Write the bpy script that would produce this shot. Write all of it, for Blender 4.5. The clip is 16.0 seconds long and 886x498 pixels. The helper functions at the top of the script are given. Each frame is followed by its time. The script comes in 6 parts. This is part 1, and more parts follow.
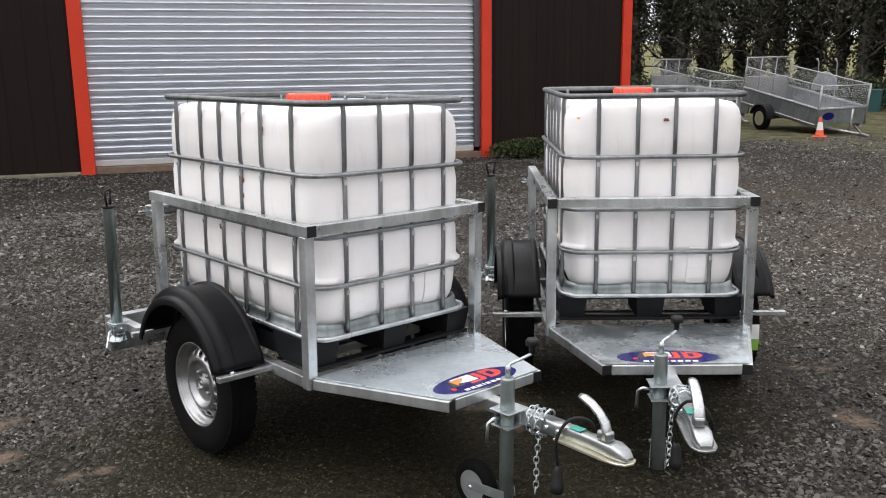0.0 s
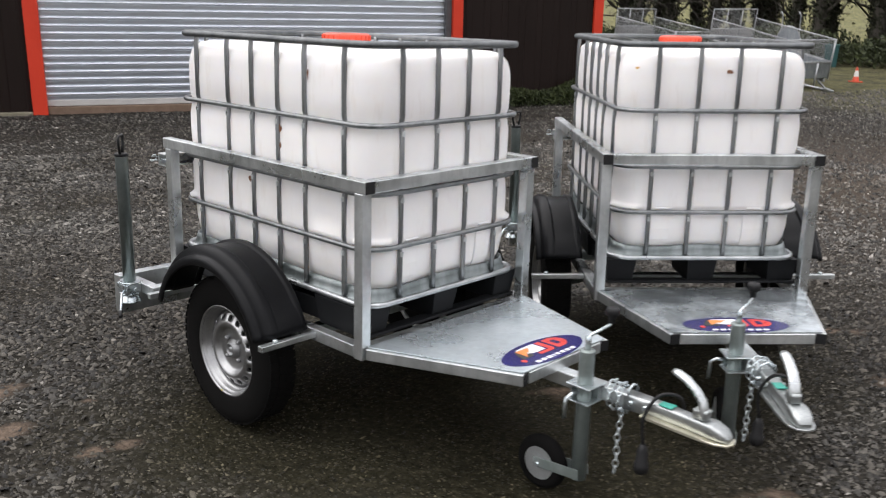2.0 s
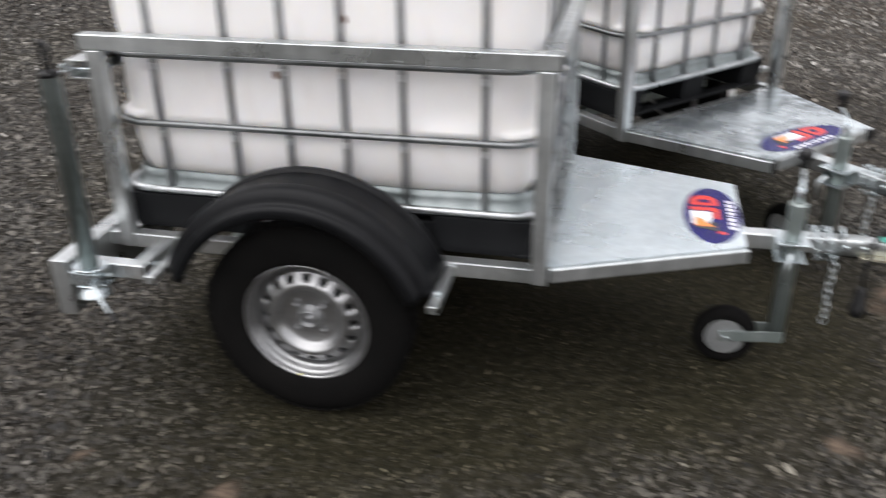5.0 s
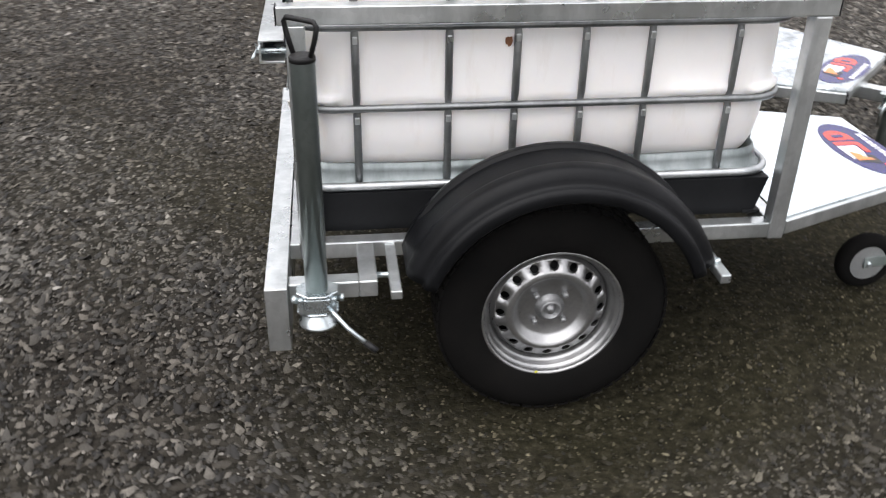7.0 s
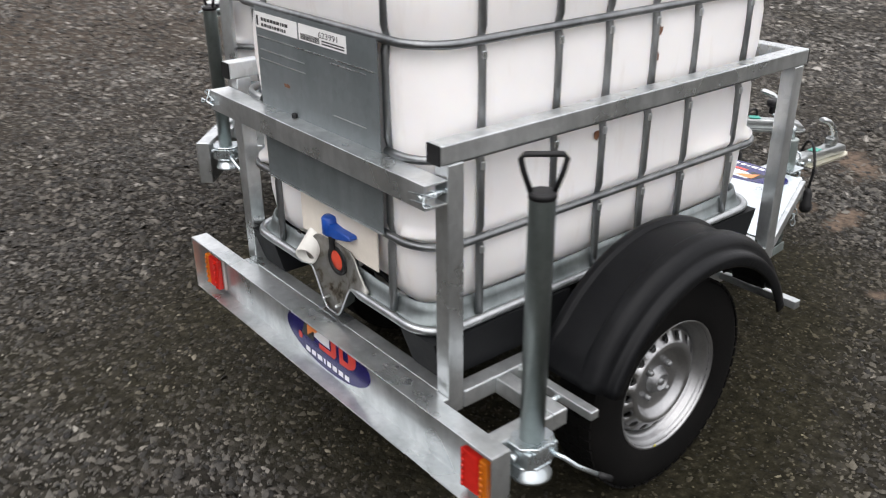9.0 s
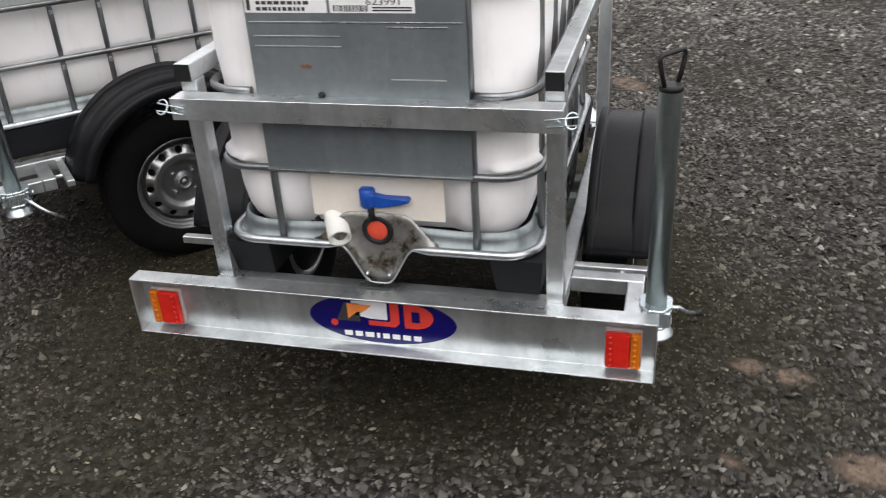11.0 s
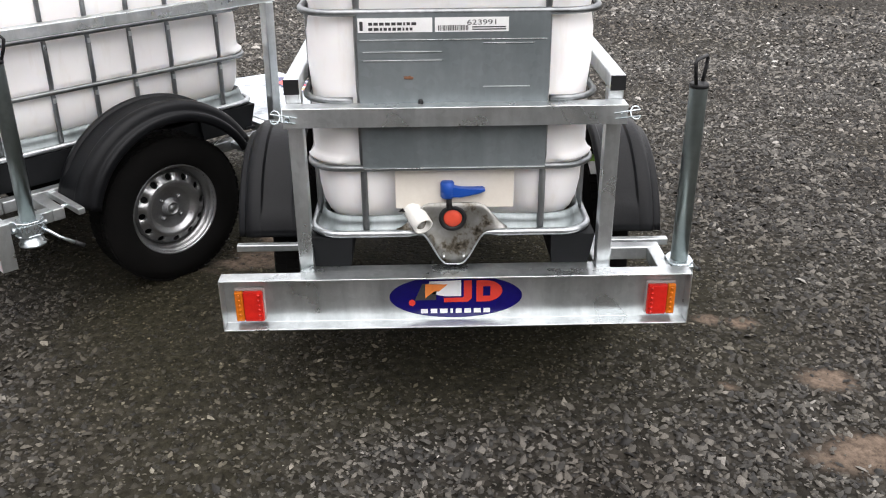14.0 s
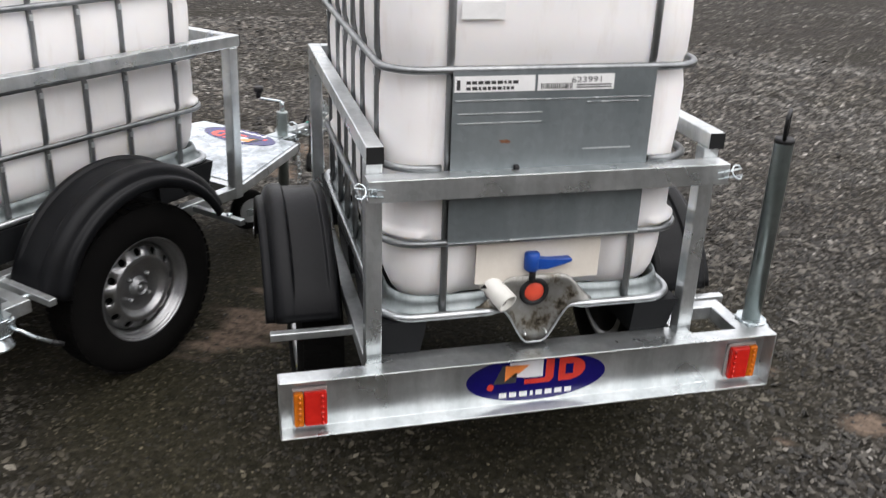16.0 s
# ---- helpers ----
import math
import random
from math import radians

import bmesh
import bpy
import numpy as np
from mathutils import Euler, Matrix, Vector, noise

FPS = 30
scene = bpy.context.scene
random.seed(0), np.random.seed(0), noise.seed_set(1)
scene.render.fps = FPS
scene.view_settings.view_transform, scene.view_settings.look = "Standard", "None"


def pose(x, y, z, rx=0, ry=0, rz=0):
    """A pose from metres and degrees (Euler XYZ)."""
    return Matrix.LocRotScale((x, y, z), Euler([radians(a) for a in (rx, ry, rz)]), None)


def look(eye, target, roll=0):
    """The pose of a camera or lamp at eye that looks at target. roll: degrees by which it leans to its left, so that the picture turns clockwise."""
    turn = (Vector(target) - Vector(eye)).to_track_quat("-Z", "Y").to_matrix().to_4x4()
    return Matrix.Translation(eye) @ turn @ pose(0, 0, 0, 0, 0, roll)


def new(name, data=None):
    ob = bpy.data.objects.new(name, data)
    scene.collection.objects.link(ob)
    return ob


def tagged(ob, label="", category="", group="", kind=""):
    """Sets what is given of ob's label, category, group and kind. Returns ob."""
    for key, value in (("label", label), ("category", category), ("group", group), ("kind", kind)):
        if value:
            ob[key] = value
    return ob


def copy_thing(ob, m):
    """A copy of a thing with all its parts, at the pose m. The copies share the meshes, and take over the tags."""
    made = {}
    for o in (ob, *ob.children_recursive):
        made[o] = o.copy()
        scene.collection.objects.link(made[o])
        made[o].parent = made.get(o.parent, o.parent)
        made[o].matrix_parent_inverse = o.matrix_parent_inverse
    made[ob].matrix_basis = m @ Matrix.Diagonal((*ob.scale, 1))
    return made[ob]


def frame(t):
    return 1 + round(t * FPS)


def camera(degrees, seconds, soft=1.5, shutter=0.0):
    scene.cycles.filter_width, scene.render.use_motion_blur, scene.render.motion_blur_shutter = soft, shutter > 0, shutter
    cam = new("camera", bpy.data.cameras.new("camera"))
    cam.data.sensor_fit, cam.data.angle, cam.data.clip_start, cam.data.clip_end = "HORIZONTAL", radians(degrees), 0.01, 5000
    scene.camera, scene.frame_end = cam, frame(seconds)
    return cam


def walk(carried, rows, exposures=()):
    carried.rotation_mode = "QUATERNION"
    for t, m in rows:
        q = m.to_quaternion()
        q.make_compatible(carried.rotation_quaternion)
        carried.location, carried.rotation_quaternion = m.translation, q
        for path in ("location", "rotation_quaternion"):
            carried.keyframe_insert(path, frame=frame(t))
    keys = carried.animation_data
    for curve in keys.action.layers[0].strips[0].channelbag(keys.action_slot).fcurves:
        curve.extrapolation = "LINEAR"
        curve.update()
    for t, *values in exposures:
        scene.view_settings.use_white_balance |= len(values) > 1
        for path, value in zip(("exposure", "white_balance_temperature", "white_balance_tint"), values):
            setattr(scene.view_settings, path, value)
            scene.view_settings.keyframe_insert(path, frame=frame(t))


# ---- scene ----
cam = camera(53.43, 16.0, soft=1.08, shutter=0.65)
walk(cam, [
    (0, pose(3.893, -2.602, 1.895, 77.93, 0.60, 47.12)),
    (0.5, pose(3.894, -2.584, 1.893, 77.43, 0.65, 47.03)),
    (1, pose(3.875, -2.545, 1.893, 76.34, 0.65, 47.92)),
    (1.5, pose(3.640, -2.640, 1.857, 77.09, -1.28, 44.64)),
    (2, pose(3.303, -2.738, 1.873, 74.51, -0.96, 43.70)),
    (2.5, pose(2.906, -2.671, 1.844, 73.69, 0.82, 38.50)),
    (3, pose(2.539, -2.750, 1.867, 72.02, -0.15, 35.38)),
    (3.5, pose(2.110, -2.909, 1.914, 66.39, -0.88, 23.30)),
    (4, pose(1.700, -2.858, 1.810, 62.76, -0.56, 11.01)),
    (4.5, pose(1.443, -2.812, 1.853, 61.64, 0.11, 9.93)),
    (5, pose(0.985, -2.979, 1.874, 62.45, 0.85, 12.21)),
    (5.2, pose(0.762, -2.986, 1.839, 62.80, -0.73, 12.57)),
    (7.5, pose(-0.984, -2.666, 1.811, 59.19, -0.05, -15.49)),
    (8, pose(-1.426, -2.534, 1.823, 62.34, -0.02, -24.18)),
    (8.5, pose(-1.763, -2.354, 1.855, 64.31, -1.32, -31.96)),
    (9, pose(-1.915, -1.979, 1.868, 64.00, -0.14, -39.01)),
    (9.2, pose(-1.990, -1.842, 1.867, 63.52, -1.05, -41.72)),
    (11.3, pose(-2.997, -0.608, 1.883, 62.41, 1.48, -78.22)),
    (11.5, pose(-3.064, -0.495, 1.906, 63.04, 0.70, -78.79)),
    (12, pose(-3.094, -0.227, 1.865, 60.73, 1.75, -83.69)),
    (12.5, pose(-3.282, 0.020, 1.888, 61.46, 0.77, -87.41)),
    (13, pose(-3.460, 0.108, 1.907, 63.97, -0.03, -89.55)),
    (13.5, pose(-3.479, 0.110, 1.898, 64.71, -0.29, -90.75)),
    (14, pose(-3.477, 0.127, 1.900, 64.65, -0.47, -91.33)),
    (14.5, pose(-3.451, 0.106, 1.897, 64.63, -0.47, -91.50)),
    (15, pose(-3.348, 0.188, 1.881, 63.72, -2.22, -93.39)),
    (15.5, pose(-3.207, 0.604, 1.899, 65.19, -0.06, -98.49)),
    (16, pose(-3.010, 0.942, 1.886, 66.81, -2.71, -103.88)),
], exposures=[(0, 0.55), (1.5, 0.56), (2.5, 0.48), (3.5, 0.57), (4.4, 0.66), (5, 0.55), (7.5, 0.80), (8.1, 0.75), (9, 0.58), (11.4, 0.62), (12.0, 0.98), (12.6, 1.00), (14, 0.95), (15, 0.97), (15.6, 0.82), (16, 0.66)])

# ---- world and light: an overcast day ----
world = bpy.data.worlds.new("world")
scene.world = world
world.use_nodes = True
wn, wl = world.node_tree.nodes, world.node_tree.links
sky = wn.new("ShaderNodeTexSky")
sky.sky_type = "NISHITA"
sky.sun_disc = False
sky.sun_elevation = radians(68)
sky.sun_rotation = radians(240)
sky.dust_density = 4.0
grey_sky = wn.new("ShaderNodeHueSaturation")
grey_sky.inputs["Saturation"].default_value = 0.22
wl.new(sky.outputs[0], grey_sky.inputs["Color"])
cloud = wn.new("ShaderNodeMix")  # an even cloud layer over most of the sky
cloud.data_type = "RGBA"
cloud.inputs[0].default_value = 0.75
# cloud is brightest overhead, as under any overcast sky
up = wn.new("ShaderNodeTexCoord")
part_z = wn.new("ShaderNodeSeparateXYZ")
wl.new(up.outputs["Generated"], part_z.inputs[0])
dome = wn.new("ShaderNodeValToRGB")
dome.color_ramp.elements[0].position, dome.color_ramp.elements[0].color = 0.0, (0.570, 0.560, 0.582, 1)
dome.color_ramp.elements[1].position, dome.color_ramp.elements[1].color = 1.0, (1.018, 1.0, 1.045, 1)
wl.new(part_z.outputs["Z"], dome.inputs[0])
lift = wn.new("ShaderNodeVectorMath")
lift.operation = "SCALE"
lift.inputs["Scale"].default_value = 15.5
wl.new(dome.outputs[0], lift.inputs[0])
wl.new(lift.outputs[0], cloud.inputs[7])
wl.new(grey_sky.outputs[0], cloud.inputs[6])
wl.new(cloud.outputs[2], wn["Background"].inputs["Color"])
wn["Background"].inputs["Strength"].default_value = 0.10
sun_data = bpy.data.lights.new("sun", "SUN")
sun_data.energy, sun_data.angle, sun_data.color = 1.5, radians(95), (1.0, 0.965, 0.945)
sun = new("sun", sun_data)
sun.matrix_world = look((0, 0, 30), (0 - 10 * math.sin(radians(240)), 0 - 10 * math.cos(radians(240)), 5))


# ---- materials ----
def mat(name, base, rough=0.5, metal=0.0):
    m = bpy.data.materials.new(name)
    m.use_nodes = True
    b = m.node_tree.nodes["Principled BSDF"]
    b.inputs["Base Color"].default_value = (*base, 1)
    b.inputs["Roughness"].default_value = rough
    b.inputs["Metallic"].default_value = metal
    return m


def node(m, kind, **inputs):
    n = m.node_tree.nodes.new(kind)
    for k, val in inputs.items():
        n.inputs[k].default_value = val
    return n


def wire(m, a, out, b, inp):
    m.node_tree.links.new(a.outputs[out], b.inputs[inp])


def coords(m, kind="Object", scale=(1, 1, 1)):
    t = m.node_tree.nodes.new("ShaderNodeTexCoord")
    mp = node(m, "ShaderNodeMapping", Scale=scale)
    wire(m, t, kind, mp, "Vector")
    return mp


def noise_tex(m, vec, scale, detail=4.0, rough=0.55):
    n = node(m, "ShaderNodeTexNoise", Scale=scale, Detail=detail, Roughness=rough)
    wire(m, vec, "Vector", n, "Vector")
    return n


def ramp(m, src, out, stops):
    r = m.node_tree.nodes.new("ShaderNodeValToRGB")
    wire(m, src, out, r, "Fac")
    els = r.color_ramp.elements
    while len(els) < len(stops):
        els.new(0.5)
    for e, (p, col) in zip(els, stops):
        e.position, e.color = p, (*col, 1) if len(col) == 3 else col
    return r


def mix(m, fac_node, fac_out, a, b, blend="MIX", fac=None):
    """A colour mix; a and b are colours or (node, output)."""
    n = m.node_tree.nodes.new("ShaderNodeMix")
    n.data_type, n.blend_type = "RGBA", blend
    if fac_node is None:
        n.inputs[0].default_value = fac
    else:
        m.node_tree.links.new(fac_node.outputs[fac_out], n.inputs[0])
    for val, sock in ((a, n.inputs[6]), (b, n.inputs[7])):
        if isinstance(val, tuple) and isinstance(val[0], float):
            sock.default_value = (*val, 1)
        else:
            m.node_tree.links.new(val[0].outputs[val[1]], sock)
    return n


def bsdf(m):
    return m.node_tree.nodes["Principled BSDF"]


def bump(m, src, out, strength, distance):
    n = node(m, "ShaderNodeBump", Strength=strength, Distance=distance)
    wire(m, src, out, n, "Height")
    wire(m, n, "Normal", bsdf(m), "Normal")
    return n


def varied(name, lo, hi, scale, rough=(0.4, 0.6), metal=0.0, bump_d=0.0, bump_s=0.5, stretch=(1, 1, 1), gloss=0.5):
    """A plain surface with colour and gloss that vary at two scales."""
    m = mat(name, lo, rough[0], metal)
    bsdf(m).inputs["Specular IOR Level"].default_value = gloss
    c = coords(m, "Object", stretch)
    big, small = noise_tex(m, c, scale, 5), noise_tex(m, c, scale * 9, 6, 0.65)
    both = mix(m, None, None, (big, "Fac"), (small, "Fac"), fac=0.4)
    r = ramp(m, both, 2, [(0.32, lo), (0.68, hi)])
    wire(m, r, "Color", bsdf(m), "Base Color")
    g = node(m, "ShaderNodeMapRange", **{"To Min": rough[0], "To Max": rough[1], "From Min": 0.3, "From Max": 0.7})
    wire(m, both, 2, g, "Value")
    wire(m, g, "Result", bsdf(m), "Roughness")
    if bump_d:
        bump(m, small, "Fac", bump_s, bump_d)
    return m


def galvanised(name, lo, hi, rough, metal=0.85):
    """Hot-dip zinc: spangle cells, runs and dull patches."""
    m = mat(name, lo, 0.4, metal)
    c = coords(m)
    cells = node(m, "ShaderNodeTexVoronoi", Scale=55.0)
    wire(m, c, "Vector", cells, "Vector")
    runs = noise_tex(m, coords(m, "Object", (9, 9, 2.0)), 1.6, 6, 0.6)
    patch = noise_tex(m, c, 3.2, 5)
    a = mix(m, None, None, (patch, "Fac"), (runs, "Fac"), fac=0.5)
    r = ramp(m, a, 2, [(0.40, lo), (0.60, hi)])
    spang = ramp(m, cells, "Color", [(0.0, (0.88, 0.88, 0.88)), (1.0, (1.0, 1.0, 1.0))])
    col = mix(m, None, None, (r, "Color"), (spang, "Color"), "MULTIPLY", fac=1.0)
    wire(m, col, 2, bsdf(m), "Base Color")
    g = node(m, "ShaderNodeMapRange", **{"To Min": rough[0], "To Max": rough[1], "From Min": 0.35, "From Max": 0.65})
    wire(m, patch, "Fac", g, "Value")
    wire(m, g, "Result", bsdf(m), "Roughness")
    bump(m, runs, "Fac", 0.15, 0.002)
    return m


GALV = galvanised("galvanised_steel", (0.52, 0.55, 0.555), (0.74, 0.765, 0.77), (0.24, 0.42), 0.9)
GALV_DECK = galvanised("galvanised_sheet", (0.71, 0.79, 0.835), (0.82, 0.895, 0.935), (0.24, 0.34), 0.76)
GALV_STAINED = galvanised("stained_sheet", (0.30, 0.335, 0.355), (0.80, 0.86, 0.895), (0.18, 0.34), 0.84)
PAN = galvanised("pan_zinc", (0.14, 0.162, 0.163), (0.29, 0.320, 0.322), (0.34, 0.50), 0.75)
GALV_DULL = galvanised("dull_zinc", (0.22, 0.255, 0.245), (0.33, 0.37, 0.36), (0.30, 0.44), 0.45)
RIM_TUBE = galvanised("pan_rim_zinc", (0.36, 0.38, 0.39), (0.58, 0.60, 0.61), (0.26, 0.44), 0.9)
PLATE = galvanised("plate_zinc", (0.175, 0.20, 0.208), (0.225, 0.25, 0.258), (0.42, 0.55), 0.5)
CAGE = galvanised("cage_tube", (0.18, 0.19, 0.195), (0.33, 0.34, 0.345), (0.32, 0.46), 0.9)
TOP_RING = galvanised("top_ring_zinc", (0.11, 0.118, 0.122), (0.20, 0.208, 0.212), (0.40, 0.55), 0.85)
ZINC_PLATED = varied("zinc_plated", (0.45, 0.52, 0.56), (0.66, 0.70, 0.70), 9, (0.22, 0.36), 0.9)
SMALL_RIM = varied("small_wheel_zinc", (0.46, 0.48, 0.49), (0.64, 0.66, 0.67), 12, (0.28, 0.40), 0.78)
COUPLING = varied("cast_coupling", (0.27, 0.287, 0.288), (0.50, 0.52, 0.515), 14, (0.26, 0.42), 0.90, 0.002)
FLANGE = varied("passivated_flange", (0.58, 0.55, 0.42), (0.80, 0.77, 0.64), 14, (0.25, 0.4), 0.85, 0.001)
RIM = varied("rim_paint", (0.29, 0.293, 0.296), (0.42, 0.423, 0.426), 9, (0.25, 0.40), 0.90, 0.0008)
HUB = varied("hub_steel", (0.22, 0.225, 0.23), (0.36, 0.365, 0.37), 20, (0.42, 0.55), 0.8)
TYRE = varied("tyre_rubber", (0.003, 0.003, 0.003), (0.0075, 0.007, 0.0066), 12, (0.78, 0.95), 0, 0.002, gloss=0.09)
FENDER = varied("mudguard_plastic", (0.0040, 0.0042, 0.0048), (0.0085, 0.009, 0.010), 8, (0.28, 0.44), 0, 0.0015, 0.4, gloss=0.12)
BLACK = varied("black_plastic", (0.006, 0.006, 0.0066), (0.012, 0.012, 0.0125), 15, (0.45, 0.6), 0, 0.001, gloss=0.3)
PALLET = varied("pallet_plastic", (0.0055, 0.006, 0.0068), (0.013, 0.0138, 0.0152), 8, (0.5, 0.7), 0, 0.001, gloss=0.16)
RED_LID = varied("red_lid", (0.62, 0.055, 0.025), (0.75, 0.085, 0.04), 14, (0.35, 0.5))
ORANGE_CAP = varied("orange_cap", (0.56, 0.055, 0.025), (0.70, 0.08, 0.04), 30, (0.4, 0.55))
BLUE_HANDLE = varied("blue_plastic", (0.004, 0.045, 0.27), (0.008, 0.075, 0.38), 25, (0.35, 0.5))
WHITE_PIPE = varied("white_plastic", (0.68, 0.67, 0.62), (0.80, 0.79, 0.75), 12, (0.4, 0.55))
CREAM = varied("cream_sheet", (0.66, 0.61, 0.53), (0.76, 0.71, 0.63), 6, (0.6, 0.75))
LABEL_WHITE = varied("label_paper", (0.70, 0.70, 0.69), (0.80, 0.80, 0.79), 20, (0.5, 0.6))
INK = varied("label_ink", (0.02, 0.02, 0.02), (0.05, 0.05, 0.05), 60, (0.5, 0.6))
DECAL_BLUE = varied("decal_blue", (0.003, 0.002, 0.075), (0.006, 0.003, 0.12), 10, (0.16, 0.24), gloss=0.5)
DECAL_RED = varied("decal_red", (0.56, 0.035, 0.022), (0.66, 0.055, 0.035), 20, (0.25, 0.35))
DECAL_WHITE = varied("decal_white", (0.72, 0.72, 0.74), (0.80, 0.80, 0.82), 20, (0.25, 0.35))
DECAL_ORANGE = varied("decal_orange", (0.75, 0.20, 0.04), (0.85, 0.30, 0.08), 20, (0.25, 0.35))
LENS_RED = varied("red_lens", (0.42, 0.010, 0.007), (0.60, 0.020, 0.012), 40, (0.12, 0.22))
LAMP_EDGE = varied("lamp_edge", (0.36, 0.30, 0.28), (0.46, 0.40, 0.38), 40, (0.3, 0.4))
PROP_TUBE = galvanised("prop_tube_zinc", (0.19, 0.225, 0.22), (0.29, 0.325, 0.32), (0.34, 0.48), 0.85)
LENS_AMBER = varied("amber_lens", (0.48, 0.11, 0.006), (0.62, 0.17, 0.010), 40, (0.12, 0.22))
GREEN_STICKER = varied("green_sticker", (0.035, 0.30, 0.235), (0.06, 0.38, 0.30), 30, (0.4, 0.5))
GREEN_TAG = varied("tyre_tag", (0.20, 0.42, 0.05), (0.28, 0.52, 0.09), 30, (0.4, 0.5))
RUST = varied("rust_fleck", (0.11, 0.045, 0.022), (0.24, 0.11, 0.055), 60, (0.8, 0.9))
OCHRE = varied("ochre_fleck", (0.60, 0.36, 0.10), (0.68, 0.44, 0.16), 60, (0.8, 0.9))


def tank_material():
    m = mat("blown_white_plastic", (0.8, 0.79, 0.76), 0.42)
    c = coords(m)
    big, grime = noise_tex(m, c, 2.2, 4), noise_tex(m, coords(m, "Object", (6, 6, 1.2)), 3.0, 6, 0.65)
    r = ramp(m, big, "Fac", [(0.35, (0.785, 0.768, 0.757)), (0.65, (0.845, 0.832, 0.823))])
    g = ramp(m, grime, "Fac", [(0.56, (1.0, 1.0, 1.0)), (0.80, (0.90, 0.875, 0.845))])
    col = mix(m, None, None, (r, "Color"), (g, "Color"), "MULTIPLY", fac=1.0)
    wire(m, col, 2, bsdf(m), "Base Color")
    b = bsdf(m)
    b.inputs["Subsurface Weight"].default_value = 0.25
    b.inputs["Subsurface Radius"].default_value = (0.03, 0.026, 0.02)
    b.inputs["Subsurface Scale"].default_value = 1.0
    bump(m, big, "Fac", 0.25, 0.01)
    return m


TANK = tank_material()


def dirty_spout_material():
    m = mat("dirty_spout_zinc", (0.4, 0.4, 0.38), 0.36, 0.7)
    c = coords(m)
    n = noise_tex(m, c, 15, 6, 0.65)
    r = ramp(m, n, "Fac", [(0.36, (0.020, 0.016, 0.009)), (0.43, (0.12, 0.105, 0.080)), (0.49, (0.23, 0.225, 0.205)), (0.72, (0.33, 0.33, 0.32))])
    wire(m, r, "Color", bsdf(m), "Base Color")
    bump(m, n, "Fac", 0.3, 0.003)
    return m


SPOUT = dirty_spout_material()


# ---- mesh helpers ----
def part(name, bm, material, parent, label="", smooth=False):
    me = bpy.data.meshes.new(name)
    bmesh.ops.recalc_face_normals(bm, faces=bm.faces)
    if smooth:
        for f in bm.faces:
            f.smooth = True
    bm.to_mesh(me)
    bm.free()
    me.materials.append(material)
    ob = new(name, me)
    ob.parent = parent
    if label:
        tagged(ob, label)
    return ob


def empty(name, m, label, category, group=""):
    ob = new(name)
    ob.empty_display_size = 0.1
    ob.matrix_world = m
    return tagged(ob, label, category, group)


def box(lo, hi, bevel=0.003, bm=None, m=None):
    """A bevelled block between two corners, added to bm."""
    one = bmesh.new()
    c, d = [(a + b) / 2 for a, b in zip(lo, hi)], [abs(b - a) for a, b in zip(lo, hi)]
    bmesh.ops.create_cube(one, size=1.0, matrix=Matrix.Translation(c) @ Matrix.Diagonal((*d, 1)))
    if bevel:
        bmesh.ops.bevel(one, geom=list(one.edges), offset=min(bevel, min(d) * 0.45), segments=2, profile=0.5, affect="EDGES")
    if m is not None:
        bmesh.ops.transform(one, matrix=m, verts=one.verts)
    return join(bm, one)


def join(bm, one):
    if bm is None:
        return one
    me = bpy.data.meshes.new("joining")
    one.to_mesh(me)
    one.free()
    bm.from_mesh(me)
    bpy.data.meshes.remove(me)
    return bm


def beam(a, b, w, h, bevel=0.003, bm=None):
    """A straight box section from a to b, w wide (level) and h high."""
    a, b = Vector(a), Vector(b)
    d = b - a
    side = Vector((-d.y, d.x, 0)).normalized() if d.xy.length > 1e-6 else Vector((0, 1, 0))
    up = d.normalized().cross(side) * -1 if d.xy.length > 1e-6 else Vector((1, 0, 0))
    m = Matrix.Identity(4)
    for i, axis in enumerate((d.normalized(), side, up)):
        for j in range(3):
            m[j][i] = axis[j]
    m.translation = a
    return box((0, -w / 2, -h / 2), (d.length, w / 2, h / 2), bevel, bm, m)


def sweep(pts, r, seg=10, closed=False, bm=None, flat=1.0, radii=None):
    """A round tube along points."""
    bm = bm or bmesh.new()
    pts = [Vector(p) for p in pts]
    n = len(pts)
    rings, ref = [], None
    for i, p in enumerate(pts):
        a, b = (pts[i - 1], pts[(i + 1) % n]) if closed else (pts[max(i - 1, 0)], pts[min(i + 1, n - 1)])
        t = (b - a).normalized()
        if ref is None:
            ref = Vector((0, 0, 1)) if abs(t.z) < 0.9 else Vector((1, 0, 0))
        ref = (ref - t * ref.dot(t)).normalized()
        s = t.cross(ref)
        rr = radii[i] if radii else r
        rings.append([bm.verts.new(p + (ref * math.cos(k * math.tau / seg) * flat + s * math.sin(k * math.tau / seg)) * rr) for k in range(seg)])
    for i in range(n if closed else n - 1):
        u, w = rings[i], rings[(i + 1) % n]
        for k in range(seg):
            f = bm.faces.new((u[k], u[(k + 1) % seg], w[(k + 1) % seg], w[k]))
            f.smooth = True
    if not closed:
        bm.faces.new(list(reversed(rings[0])))
        bm.faces.new(rings[-1])
    return bm


